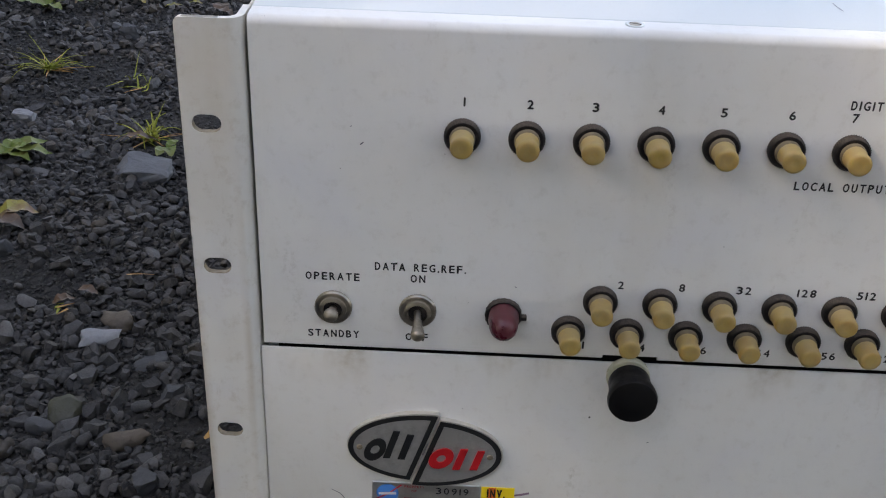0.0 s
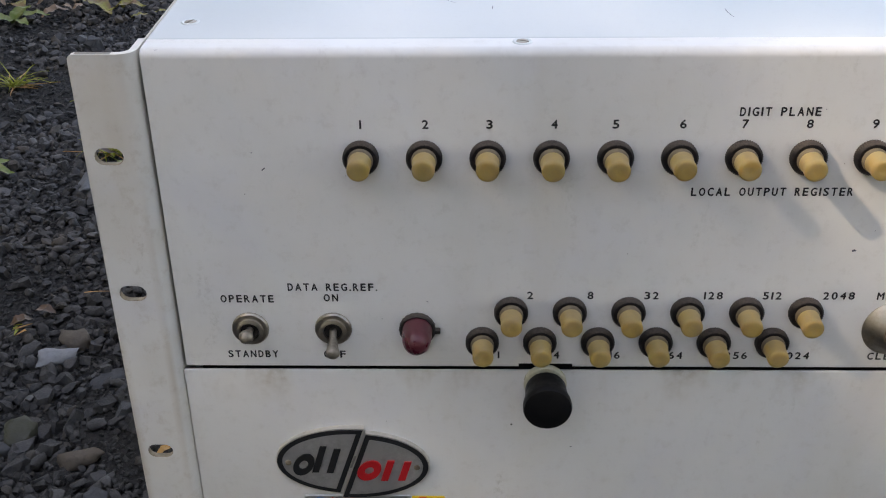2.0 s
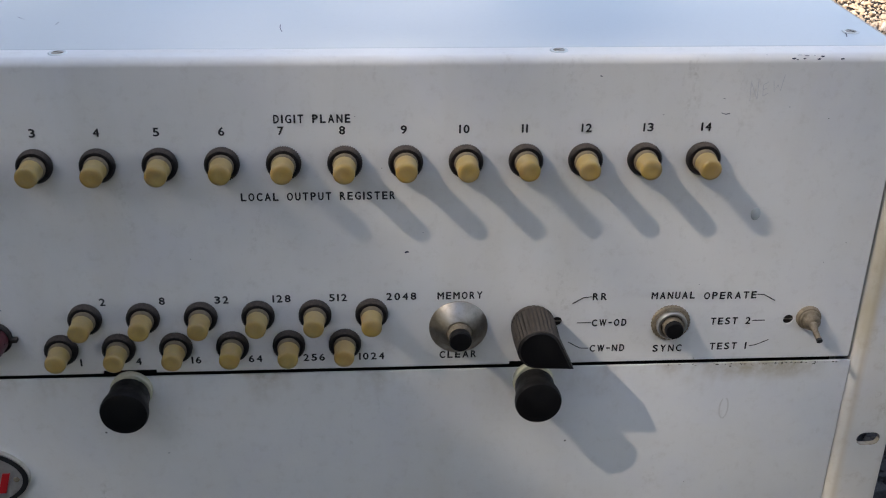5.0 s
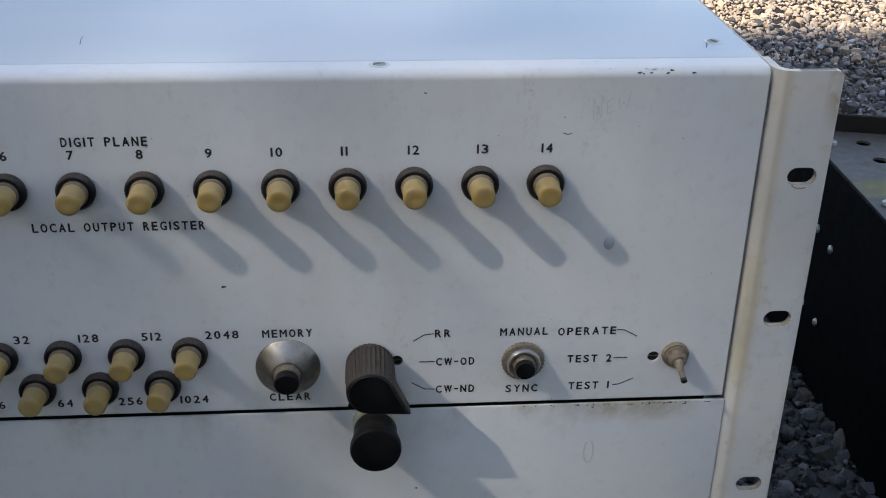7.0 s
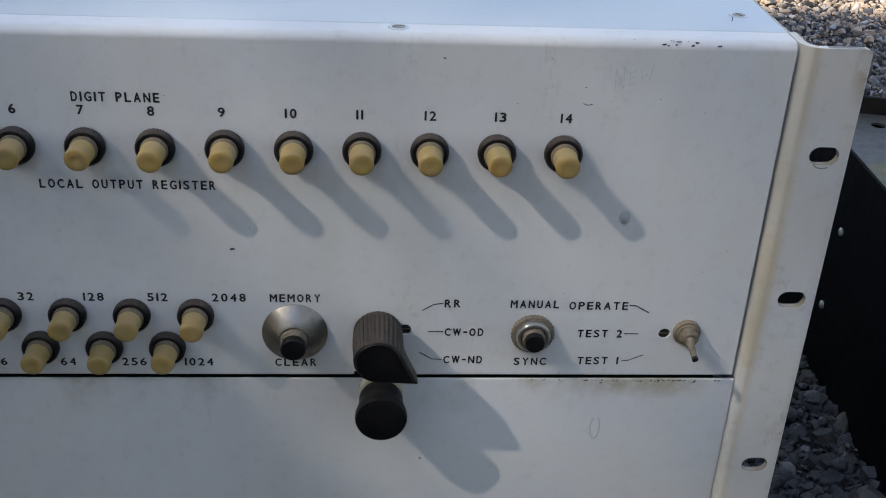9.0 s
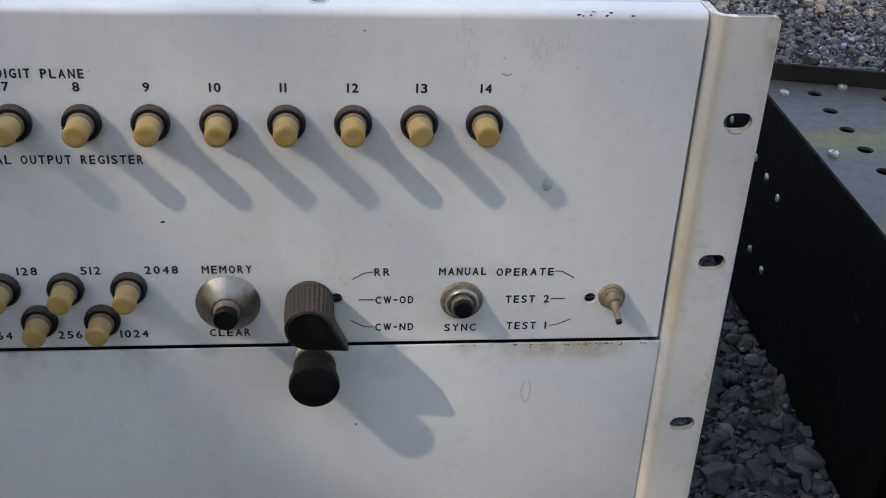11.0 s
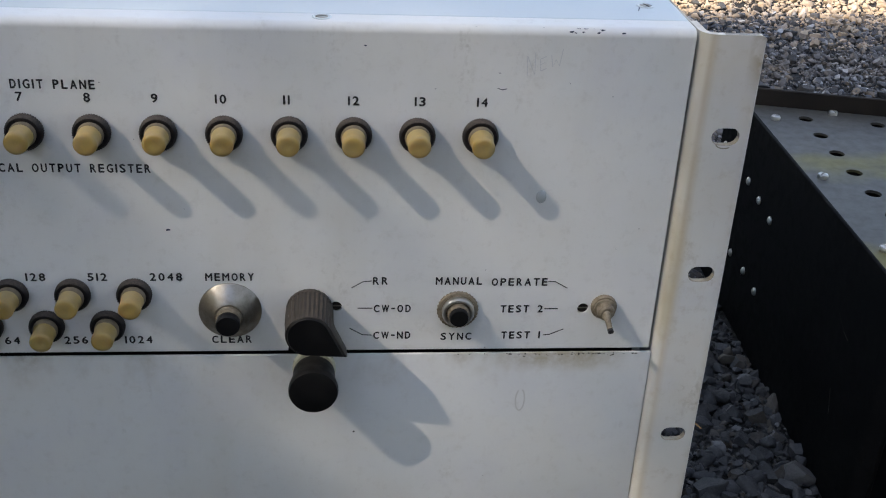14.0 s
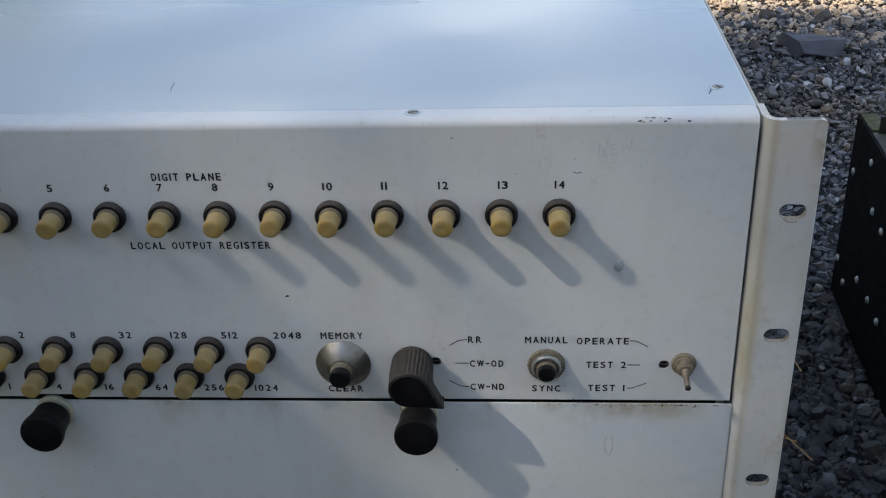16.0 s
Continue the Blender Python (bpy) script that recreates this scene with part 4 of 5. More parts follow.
for k in range(16):
    x, y, ln = -0.2065 + 0.0016 * k + scrape_rng.uniform(-0.001, 0.001), 0.0722 + scrape_rng.gauss(0, 0.0007), scrape_rng.uniform(0.0012, 0.0042)
    b = block(x, x + ln, y, y + scrape_rng.uniform(0.0003, 0.0008), TOP + 0.00004, TOP + 0.00012)
    part("scrape", b, WORN if k % 3 else SCRAPED, unit, "brown scrape in the enamel", smooth=False)

# ---- the black chassis beside it ----
SIDE_X, TRAY_Z = 0.3535, 0.1360
rack = thing("equipment_chassis", (0.56, 0.17, 0), "black sheet-metal equipment chassis with a perforated olive top plate, on gravel", "chassis")
CY0, CY1, CX1 = 0.030, 0.322, 0.780
REAR_Y, SLANT, LEAN = 0.2935, -0.245, 0.034


def askew(bm, rear=False):
    """The chassis is bent out of square: its side leans and its rear runs off at a slant."""
    for v in bm.verts:
        if rear or v.co.y > 0.2:
            v.co.y += SLANT * max(0.0, v.co.x - SIDE_X - 0.010)
        v.co.x += LEAN * (v.co.y - 0.26)
    return bm


part("side_wall", askew(block(SIDE_X, SIDE_X + 0.0022, CY0, CY1, 0.0, TRAY_Z + 0.0015, 0.0006, 1)), CHASSIS, rack, "black side wall")
part("side_wall", askew(block(CX1 - 0.0022, CX1, CY0, CY1, 0.0, TRAY_Z + 0.0015, 0.0006, 1)), CHASSIS, rack, "black side wall")
part("side_flange", block(SIDE_X + 0.0036, SIDE_X + 0.0140, REAR_Y + 0.0006, CY1, TRAY_Z - 0.001, TRAY_Z + 0.0012, 0.0004, 1), OLIVE, rack, "olive passivated flange")
lip = block(SIDE_X + 0.0066, CX1 - 0.0024, REAR_Y - 0.0024, REAR_Y, 0.02, TRAY_Z + 0.0110, 0.0006, 1)
part("rear_wall", askew(lip, True), LIPM, rack, "dark brown raised rear lip")
part("floor_plate", askew(block(SIDE_X + 0.0024, CX1 - 0.0024, CY0 + 0.003, REAR_Y - 0.004, 0.004, 0.006)), CHASSIS, rack)
tray = askew(block(SIDE_X + 0.0024, CX1 - 0.0026, CY0 + 0.002, REAR_Y - 0.0027, TRAY_Z - 0.0012, TRAY_Z + 0.0004))
cutters = []
for x in (0.3860, 0.4290, 0.4720):
    for k in range(8):
        y = 0.2650 - 0.0275 * k - 0.21 * (x - 0.3860)
        if y < 0.05:
            continue
        c = lathe([(0.0045, -0.01), (0.0045, 0.01)], 20)
        bmesh.ops.rotate(c, verts=c.verts, cent=(0, 0, 0), matrix=Matrix.Rotation(radians(90), 3, "X"))
        bmesh.ops.translate(c, verts=c.verts, vec=(x - 0.00125 * k, y, TRAY_Z))
        cutters.append(c)
part("top_plate", cut(tray, cutters), TRAY, rack, "olive and grey perforated plate", smooth=False)
screw_head = cut(lathe([(0.0029, -0.0008), (0.0030, 0.0010), (0.0026, 0.0020), (0.0012, 0.0024), (0.0003, 0.0025)], 22), [block(-0.005, 0.005, -0.006, -0.0014, -0.0005, 0.0005)])
screw_mesh = mesh_of("chassis_screw", screw_head, STEEL, True)
for x, y, spin in ((0.3660, 0.2640, 25), (0.4070, 0.2735, 80), (0.3610, 0.1755, 140), (0.4500, 0.2620, 10), (0.3580, 0.0900, 60)):
    place("chassis_screw", screw_mesh, rack, T(x, y, TRAY_Z + 0.0006) @ Matrix.Rotation(radians(-90), 4, "X") @ Matrix.Rotation(radians(spin), 4, "Y"), "bright slotted screw")
rivet_mesh = mesh_of("side_rivet", lathe([(0.0027, -0.0002), (0.0026, 0.0007), (0.0018, 0.0014), (0.0003, 0.0016)], 16), STEEL, True)
for y, z in ((0.2330, 0.0950), (0.2100, 0.0925), (0.2560, 0.0975), (0.2360, 0.0436), (0.2120, 0.0424), (0.2640, 0.0420), (0.2746, 0.1227), (0.2938, 0.0222), (0.3150, 0.0300), (0.3100, 0.1000)):
    place("side_rivet", rivet_mesh, rack, T(SIDE_X + LEAN * (y - 0.26), y, z) @ Matrix.Rotation(radians(-90), 4, "Z"), "dull steel screw head")
# its white front panel, only a corner of which shows
part("front_panel", block(0.3405, 0.8000, 0.0010, 0.0040, 0.004, 0.0760, 0.0008, 2), EAR, rack, "white enamelled lower front panel")
# pale scratches on the side
for pts in ([(0.0980, 0.0960), (0.0900, 0.0900), (0.0830, 0.0880)], [(0.0890, 0.0560), (0.0860, 0.0470), (0.0850, 0.0430)]):
    bm = bmesh.new()
    prev = None
    for y, z in pts:
        pair = [bm.verts.new((0, y, z)), bm.verts.new((0, y + 0.0003, z + 0.0003))]
        if prev:
            bm.faces.new((prev[0], prev[1], pair[1], pair[0]))
        prev = pair
    part("scratch", bm, NICKEL, rack, "pale scratch", T(SIDE_X - 0.0002 - LEAN * 0.17, 0, 0), False)

# ---- gravel ----
stone_rng = np.random.default_rng(5)


def hull_stone(points, seed, flat=0.65):
    """A broken stone: the hull of points on a squashed, uneven lump, one unit across."""
    r = random.Random(seed)
    bm = bmesh.new()
    for i in range(points):
        z = 1 - 2 * (i + 0.5) / points
        a = 2.399963 * i + r.uniform(-0.5, 0.5)
        q = math.sqrt(max(0, 1 - z * z))
        s = r.uniform(0.70, 1.12)
        bm.verts.new((0.5 * s * q * math.cos(a), 0.5 * s * q * math.sin(a) * r.uniform(0.7, 1.0), 0.5 * s * max(-0.75, min(0.75, z)) * flat))
    bmesh.ops.convex_hull(bm, input=bm.verts)
    loose = [v for v in bm.verts if not v.link_faces]
    bmesh.ops.delete(bm, geom=loose, context="VERTS")
    return bm


def broken_stone(seed, cuts=11, flat=1.0, worn=0.2, square=0.5, passes=1):
    """A split stone, one unit across: a block broken along flat planes; worn rounds its edges off."""
    r = random.Random(seed)
    bm = bmesh.new()
    bmesh.ops.create_cube(bm, size=1.0)
    for v in bm.verts:
        v.co += Vector((r.uniform(-0.12, 0.12), r.uniform(-0.12, 0.12), r.uniform(-0.10, 0.10)))
    for _ in range(cuts):
        n = Vector((r.gauss(0, 1), r.gauss(0, 1), r.gauss(0, square))).normalized()
        bmesh.ops.bisect_plane(bm, geom=bm.verts[:] + bm.edges[:] + bm.faces[:], dist=1e-5, plane_co=n * r.uniform(0.31, 0.44), plane_no=n, clear_outer=True)
        bmesh.ops.convex_hull(bm, input=bm.verts[:])
        bmesh.ops.delete(bm, geom=[v for v in bm.verts if not v.link_faces], context="VERTS")
    bmesh.ops.dissolve_limit(bm, angle_limit=0.03, verts=bm.verts[:], edges=bm.edges[:])
    for k in range(passes):
        pts = [v.co.lerp(e.other_vert(v).co, worn * r.uniform(0.7, 1.3)) for v in bm.verts for e in v.link_edges]
        bm.free()
        bm = bmesh.new()
        for p in pts:
            bm.verts.new(p)
        bmesh.ops.convex_hull(bm, input=bm.verts[:])
        bmesh.ops.delete(bm, geom=[v for v in bm.verts if not v.link_faces], context="VERTS")
        if k < passes - 1:
            bmesh.ops.dissolve_limit(bm, angle_limit=0.03, verts=bm.verts[:], edges=bm.edges[:])
    bmesh.ops.scale(bm, verts=bm.verts, vec=(1, 1, flat))
    bmesh.ops.recalc_face_normals(bm, faces=bm.faces)
    return bm


protos = []
for k in range(6):
    b = broken_stone(500 + k, 9 + k % 4, 0.58 + 0.07 * (k % 5), 0.24, 0.32)
    bmesh.ops.triangulate(b, faces=b.faces)
    b.verts.index_update()
    protos.append((np.array([v.co[:] for v in b.verts]), np.array([[v.index for v in f.verts] for f in b.faces])))
    b.free()
for k in range(12):
    b = hull_stone(20 + 2 * (k % 5), 700 + k, 0.66 + 0.06 * (k % 5))
    bmesh.ops.triangulate(b, faces=b.faces)
    b.verts.index_update()
    protos.append((np.array([v.co[:] for v in b.verts]), np.array([[v.index for v in f.verts] for f in b.faces])))
    b.free()
coarse = protos
protos = []
for k in range(14):
    b = hull_stone(7 + k % 4, 100 + k, 0.50 + 0.06 * (k % 5))
    bmesh.ops.triangulate(b, faces=b.faces)
    b.verts.index_update()
    protos.append((np.array([v.co[:] for v in b.verts]), np.array([[v.index for v in f.verts] for f in b.faces])))
    b.free()


def blocked(x, y, pad=0.0):
    """Under the case or the chassis."""
    return (abs(x) < 0.222 + pad and 0.0 - pad < y < LENGTH + pad) or (SIDE_X - pad < x < 0.79 and 0.0 - pad < y < 0.325 + pad)


def gravel_bed(name, n, x0, x1, y0, y1, lo, hi, label, mat=GRAVEL, kinds=protos, patchy=0.0, keep_out=None, flat=0.35):
    verts, faces, base = [], [], 0
    for _ in range(n):
        x, y = stone_rng.uniform(x0, x1), stone_rng.uniform(y0, y1)
        if blocked(x, y, 0.003) or (keep_out and keep_out(x, y)):
            continue
        if patchy and noise.noise((x * 9, y * 9, 3.1)) + 0.4 * noise.noise((x * 30, y * 30, 1.7)) < stone_rng.normal(patchy - 0.3, 0.12):
            continue
        size = lo * (hi / lo) ** (stone_rng.random() ** 2.1)
        pv, pf = kinds[stone_rng.integers(len(kinds))]
        e = Euler((stone_rng.normal(0, flat), stone_rng.normal(0, flat), stone_rng.uniform(0, 6.28))).to_matrix()
        s = np.array((size * stone_rng.uniform(0.8, 1.35), size * stone_rng.uniform(0.7, 1.0), size * stone_rng.uniform(0.7, 1.1)))
        v = (pv * s) @ np.array(e).T
        low = ground_height(x, y)
        v += (x, y, low + size * stone_rng.uniform(0.02, 0.46))
        verts.append(v)
        faces.append(pf + base)
        base += len(pv)
    v, f = np.concatenate(verts), np.concatenate(faces)
    me = bpy.data.meshes.new(name)
    me.vertices.add(len(v))
    me.vertices.foreach_set("co", v.ravel())
    me.loops.add(f.size)
    me.loops.foreach_set("vertex_index", f.ravel())
    me.polygons.add(len(f))
    me.polygons.foreach_set("loop_start", np.arange(0, f.size, 3))
    me.polygons.foreach_set("loop_total", np.full(len(f), 3))
    me.update(calc_edges=True)
    me.shade_smooth()
    me.set_sharp_from_angle(angle=radians(44))
    me.materials.append(mat.m)
    ob = new(name, me)
    WORLD_OF[ob] = Matrix()
    return tagged(ob, label, "gravel", kind="stuff")


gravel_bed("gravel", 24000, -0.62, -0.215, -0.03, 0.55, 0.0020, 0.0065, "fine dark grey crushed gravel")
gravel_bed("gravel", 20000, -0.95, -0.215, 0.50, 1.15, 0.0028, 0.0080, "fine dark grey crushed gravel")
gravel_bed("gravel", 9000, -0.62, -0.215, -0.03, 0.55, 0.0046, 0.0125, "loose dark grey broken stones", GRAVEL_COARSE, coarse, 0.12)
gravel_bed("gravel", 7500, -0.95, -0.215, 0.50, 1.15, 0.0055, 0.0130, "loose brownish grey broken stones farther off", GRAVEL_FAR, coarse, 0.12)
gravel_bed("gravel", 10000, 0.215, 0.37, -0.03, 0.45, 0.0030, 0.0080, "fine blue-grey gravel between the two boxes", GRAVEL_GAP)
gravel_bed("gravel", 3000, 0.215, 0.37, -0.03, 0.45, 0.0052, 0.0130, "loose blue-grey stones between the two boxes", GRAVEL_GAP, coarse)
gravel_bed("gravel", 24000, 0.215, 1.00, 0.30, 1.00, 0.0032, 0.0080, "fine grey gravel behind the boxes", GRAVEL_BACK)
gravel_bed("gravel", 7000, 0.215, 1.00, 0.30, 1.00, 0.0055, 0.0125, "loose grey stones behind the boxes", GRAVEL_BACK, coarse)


def off_patch(x, y):
    """Outside the ragged patch of tan stones, coloured as sunlit."""
    d = math.hypot((x - 0.60) / 0.78, (y - 1.32) / 0.52) + 0.45 * noise.noise((x * 2.6, y * 2.6, 4.4)) + 0.2 * noise.noise((x * 9, y * 9, 1.4))
    return d > stone_rng.normal(0.92, 0.13)


def off_yard(x, y):
    """On the finer bed by the boxes, or past the ragged edge of the coarse gravel."""
    if -0.75 < x < 0.85 and -0.02 < y < 1.35:
        return True
    return math.hypot(x, y - 0.5) > 2.75 + 0.9 * noise.noise((x * 0.9, y * 0.9, 0.5)) + stone_rng.normal(0, 0.15)


gravel_bed("gravel", 40000, -0.05, 1.45, 0.86, 1.95, 0.0042, 0.0110, "fine tan gravel out in the sun, sunlight put into its colour", GRAVEL_SUNLIT_TAN, protos, 0.0, off_patch)
gravel_bed("gravel", 7600, -0.05, 1.45, 0.86, 1.95, 0.0070, 0.0150, "loose tan stones out in the sun, sunlight put into their colour", GRAVEL_SUNLIT_TAN, coarse, 0.0, off_patch)
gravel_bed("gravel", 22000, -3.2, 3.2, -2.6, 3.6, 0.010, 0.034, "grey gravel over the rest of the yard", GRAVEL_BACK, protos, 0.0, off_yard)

# ---- single rocks ----


def rock(x, y, w, d, h, turn, mat, label, seed, sink=0.25, cuts=10, worn=0.2, square=0.4, rough=1.0):
    bm = broken_stone(seed + 40, cuts, 1.0, worn, square, 2) if seed < 20 else hull_stone(26, seed + 40, 1.0)
    bmesh.ops.triangulate(bm, faces=bm.faces)
    bmesh.ops.subdivide_edges(bm, edges=bm.edges[:], cuts=2, use_grid_fill=True)
    for v in bm.verts:
        v.co *= 1 + rough * (0.14 * noise.noise(v.co * 3.0 + Vector((seed, 0, 0))) + 0.06 * noise.noise(v.co * 9))
    bmesh.ops.scale(bm, verts=bm.verts, vec=(0.74 * w, 0.74 * d, 0.8 * h))
    bmesh.ops.rotate(bm, verts=bm.verts, cent=(0, 0, 0), matrix=Matrix.Rotation(radians(turn), 3, "Z"))
    low = min(v.co.z for v in bm.verts)
    return solid("rock", bm, mat, label, "rock", T(x, y, ground_height(x, y) - low - h * sink + 0.002), "loose rocks", smooth=True, angle=62)


rock(-0.3630, 0.2060, 0.041, 0.034, 0.019, 10, ROCK_PALE, "pale angular rock lying on dark gravel", 21, 0.20, 9, 0.3, 0.15, 1.3)
rock(-0.3570, 0.2260, 0.038, 0.028, 0.016, -20, ROCK_BROWN, "brownish rock beside a pale one", 22, 0.22, 9, 0.3, 0.15, 1.3)
rock(-0.3600, 0.1335, 0.028, 0.034, 0.022, 25, ROCK_GREEN, "mossy greenish rock on gravel", 23, 0.22, 9, 0.3, 0.3, 1.3)
rock(-0.3200, 0.1130, 0.036, 0.021, 0.015, 12, ROCK_BROWN, "flat tan rock on gravel", 24, 0.22, 8, 0.3, 0.2, 1.3)
rock(-0.3700, 0.1210, 0.028, 0.018, 0.015, -15, ROCK_GREY, "smooth grey rock on gravel", 25, 0.22, 9, 0.3, 0.3, 0.7)
rock(-0.3270, 0.1900, 0.042, 0.028, 0.013, 40, ROCK_GREY, "grey rock half sunk in gravel", 26, 0.42, 9, 0.3, 0.2, 1.3)
rock(-0.4040, 0.4420, 0.068, 0.050, 0.016, -5, ROCK_FLAT, "broad flat grey rock in gravel", 7, 0.3, 7, 0.15, 0.3)
rock(-0.5330, 0.5410, 0.030, 0.022, 0.018, 0, ROCK_PALE, "light grey rock in gravel", 8)
rock(-0.5120, 0.7800, 0.032, 0.024, 0.020, 10, ROCK_GREY, "grey rock in far gravel", 9)
rock(-0.3050, 0.1530, 0.022, 0.017, 0.014, 40, ROCK_GREY, "grey chip of rock", 10)
rock(-0.4650, 0.3100, 0.026, 0.018, 0.014, 40, ROCK_GREY, "grey chip of rock", 11)
rock(-0.3000, 0.0760, 0.024, 0.018, 0.014, 5, ROCK_GREY, "grey rock on gravel", 12)
rock(0.4640, 0.8420, 0.100, 0.086, 0.030, -14, ROCK_DARK, "dark flat-topped slate block lying on gravel", 13, 0.30, 8, 0.12, 0.30, 0.6)
rock(0.4350, 0.9700, 0.030, 0.022, 0.018, 0, ROCK_BROWN, "tan rock on sunlit gravel", 14)
rock(0.5000, 0.9600, 0.034, 0.022, 0.018, 30, ROCK_BROWN, "tan rock on sunlit gravel", 15)

# medium stones lying on the bed, one by one
shapes = []
for k in range(10):
    b = broken_stone(300 + k, 9 + k % 4, 0.66, 0.27, 0.35, 2) if k % 3 == 0 else hull_stone(24 + k, 320 + k, 0.70)
    shapes.append(mesh_of("stone", b, STONE, True, 46))
pick = random.Random(11)
for x0, x1, y0, y1, count, lo, hi in ((-0.44, -0.25, 0.03, 0.40, 110, 0.009, 0.0155), (-0.68, -0.25, 0.40, 0.90, 45, 0.010, 0.016), (0.225, 0.350, 0.03, 0.42, 60, 0.010, 0.019), (0.30, 0.75, 0.42, 1.30, 60, 0.011, 0.020)):
    made = 0
    while made < count:
        x, y = pick.uniform(x0, x1), pick.uniform(y0, y1)
        if blocked(x, y, 0.013):
            continue
        s = pick.uniform(lo, hi) if pick.random() < 0.7 else lo
        m = T(x, y, ground_height(x, y) + s * 0.24) @ Euler((pick.gauss(0, 0.25), pick.gauss(0, 0.25), pick.uniform(0, 6.28))).to_matrix().to_4x4() @ Matrix.Diagonal((s * pick.uniform(0.9, 1.3), s * pick.uniform(0.75, 1), s * pick.uniform(0.7, 1), 1))
        place("stone", shapes[pick.randrange(10)], ground, m)
        made += 1

# ---- grass, weeds and fallen leaves ----


def blade(bm, root, way, length, width, droop):
    side = Vector((-way.y, way.x, 0)).normalized() * width / 2
    prev = None
    for i in range(6):
        t = i / 5
        p = root + way * length * t + Vector((0, 0, -droop * length * t * t))
        p.z = max(p.z, 0.003)
        w = side * (1 - t ** 1.6) + side * 0.04
        pair = [bm.verts.new(p - w + Vector((0, 0, width * 0.2))), bm.verts.new(p), bm.verts.new(p + w + Vector((0, 0, width * 0.2)))]
        if prev:
            for k in (0, 1):
                bm.faces.new((prev[k], prev[k + 1], pair[k + 1], pair[k]))
        prev = pair


def tuft(x, y, n, lo, hi, seed, label, dry=3):
    r = random.Random(seed)
    ob = thing("grass_tuft", (x, y, ground_height(x, y)), label, "grass", "grass tufts")
    root = Vector((x, y, ground_height(x, y) + 0.002))
    for mat, count, name, flat in ((GRASS, n, "green_tuft", 0.0), (STRAW, dry, "dry_tuft", 0.7)):
        bm = bmesh.new()
        for _ in range(count):
            a = r.uniform(0, 6.28)
            up = r.uniform(0.4, 2.2) * (1 - flat) + 0.05
            way = Vector((math.cos(a), math.sin(a), up)).normalized()
            blade(bm, root + Vector((r.gauss(0, 0.003), r.gauss(0, 0.003), 0)), way, r.uniform(lo, hi), r.uniform(0.0013, 0.0026), r.uniform(0.2, 0.9))
        part(name, bm, mat, ob, "", smooth=False)


tuft(-0.5550, 0.6620, 38, 0.02, 0.058, 1, "small tuft of green grass with dry straws, in gravel", 10)
tuft(-0.4100, 0.5010, 36, 0.015, 0.046, 2, "low tuft of grass with a dry blade, in gravel", 6)
tuft(-0.4640, 0.6450, 5, 0.02, 0.046, 3, "thin upright grass blades in gravel", 0)
tuft(-0.4480, 0.6200, 7, 0.012, 0.032, 4, "short grass blades in gravel", 1)
tuft(0.4780, 1.1000, 16, 0.010, 0.030, 5, "small bright weed on sunlit gravel", 0)
tuft(-0.3960, 0.2330, 4, 0.006, 0.012, 6, "tiny green sprig among stones", 2)


def leaf_blade(length, width, curl, seed):
    """A leaf with a midrib fold, a wavy rim and a bend along its length."""
    r = random.Random(seed)
    bm = bmesh.new()
    rows = []
    length, width = 0.88 * length, 0.88 * width
    n = 9
    for i in range(n + 1):
        t = i / n
        w = width * (math.sin(math.pi * min(1, t * 0.97 + 0.03)) ** 0.75) * (0.62 + 0.38 * (1 - t)) + 0.0003
        lift = curl * length * math.sin(math.pi * t) + 0.001 + 0.035 * length * math.sin(17 * t + seed)
        row = []
        for k in (-1, -0.5, 0, 0.5, 1):
            wob = 1 + (r.uniform(-0.13, 0.13) if abs(k) == 1 else 0)
            row.append(bm.verts.new((length * t, k * w * wob, lift + abs(k) * w * 0.25 + r.uniform(-0.02, 0.02) * width)))
        rows.append(row)
    for a, b in zip(rows, rows[1:]):
        for k in range(4):
            bm.faces.new((a[k], a[k + 1], b[k + 1], b[k]))
    return bm


def weed(x, y, leaves, mat, label):
    ob = thing("weed", (x, y, ground_height(x, y)), label, "plant", "weeds")
    for i, (a, length, width, tilt) in enumerate(leaves):
        part("leaf", leaf_blade(length, width, 0.12, 40 + i), mat, ob, "", T(x, y, ground_height(x, y) + 0.006) @ Matrix.Rotation(radians(a), 4, "Z") @ Matrix.Rotation(radians(-tilt), 4, "Y"))


weed(-0.5200, 0.4600, [(-2, 0.046, 0.010, 3), (28, 0.040, 0.012, 8), (68, 0.026, 0.011, 10), (170, 0.036, 0.012, 6), (230, 0.030, 0.010, 4), (-25, 0.032, 0.009, 2)], WEED, "broad-leaved green weed in gravel")
weed(-0.3900, 0.4760, [(-65, 0.024, 0.008, 4), (-100, 0.022, 0.008, 3), (60, 0.016, 0.006, 10)], WEED, "small weed with two green leaves")
weed(-0.6300, 0.8650, [(10, 0.05, 0.012, 8), (70, 0.04, 0.012, 15), (-40, 0.04, 0.010, 5), (180, 0.04, 0.012, 6)], WEED, "broad-leaved green weed in far gravel")
weed(-0.5300, 0.9100, [(0, 0.05, 0.014, 6), (150, 0.05, 0.014, 6)], AUTUMN, "yellow-green leaves on gravel")
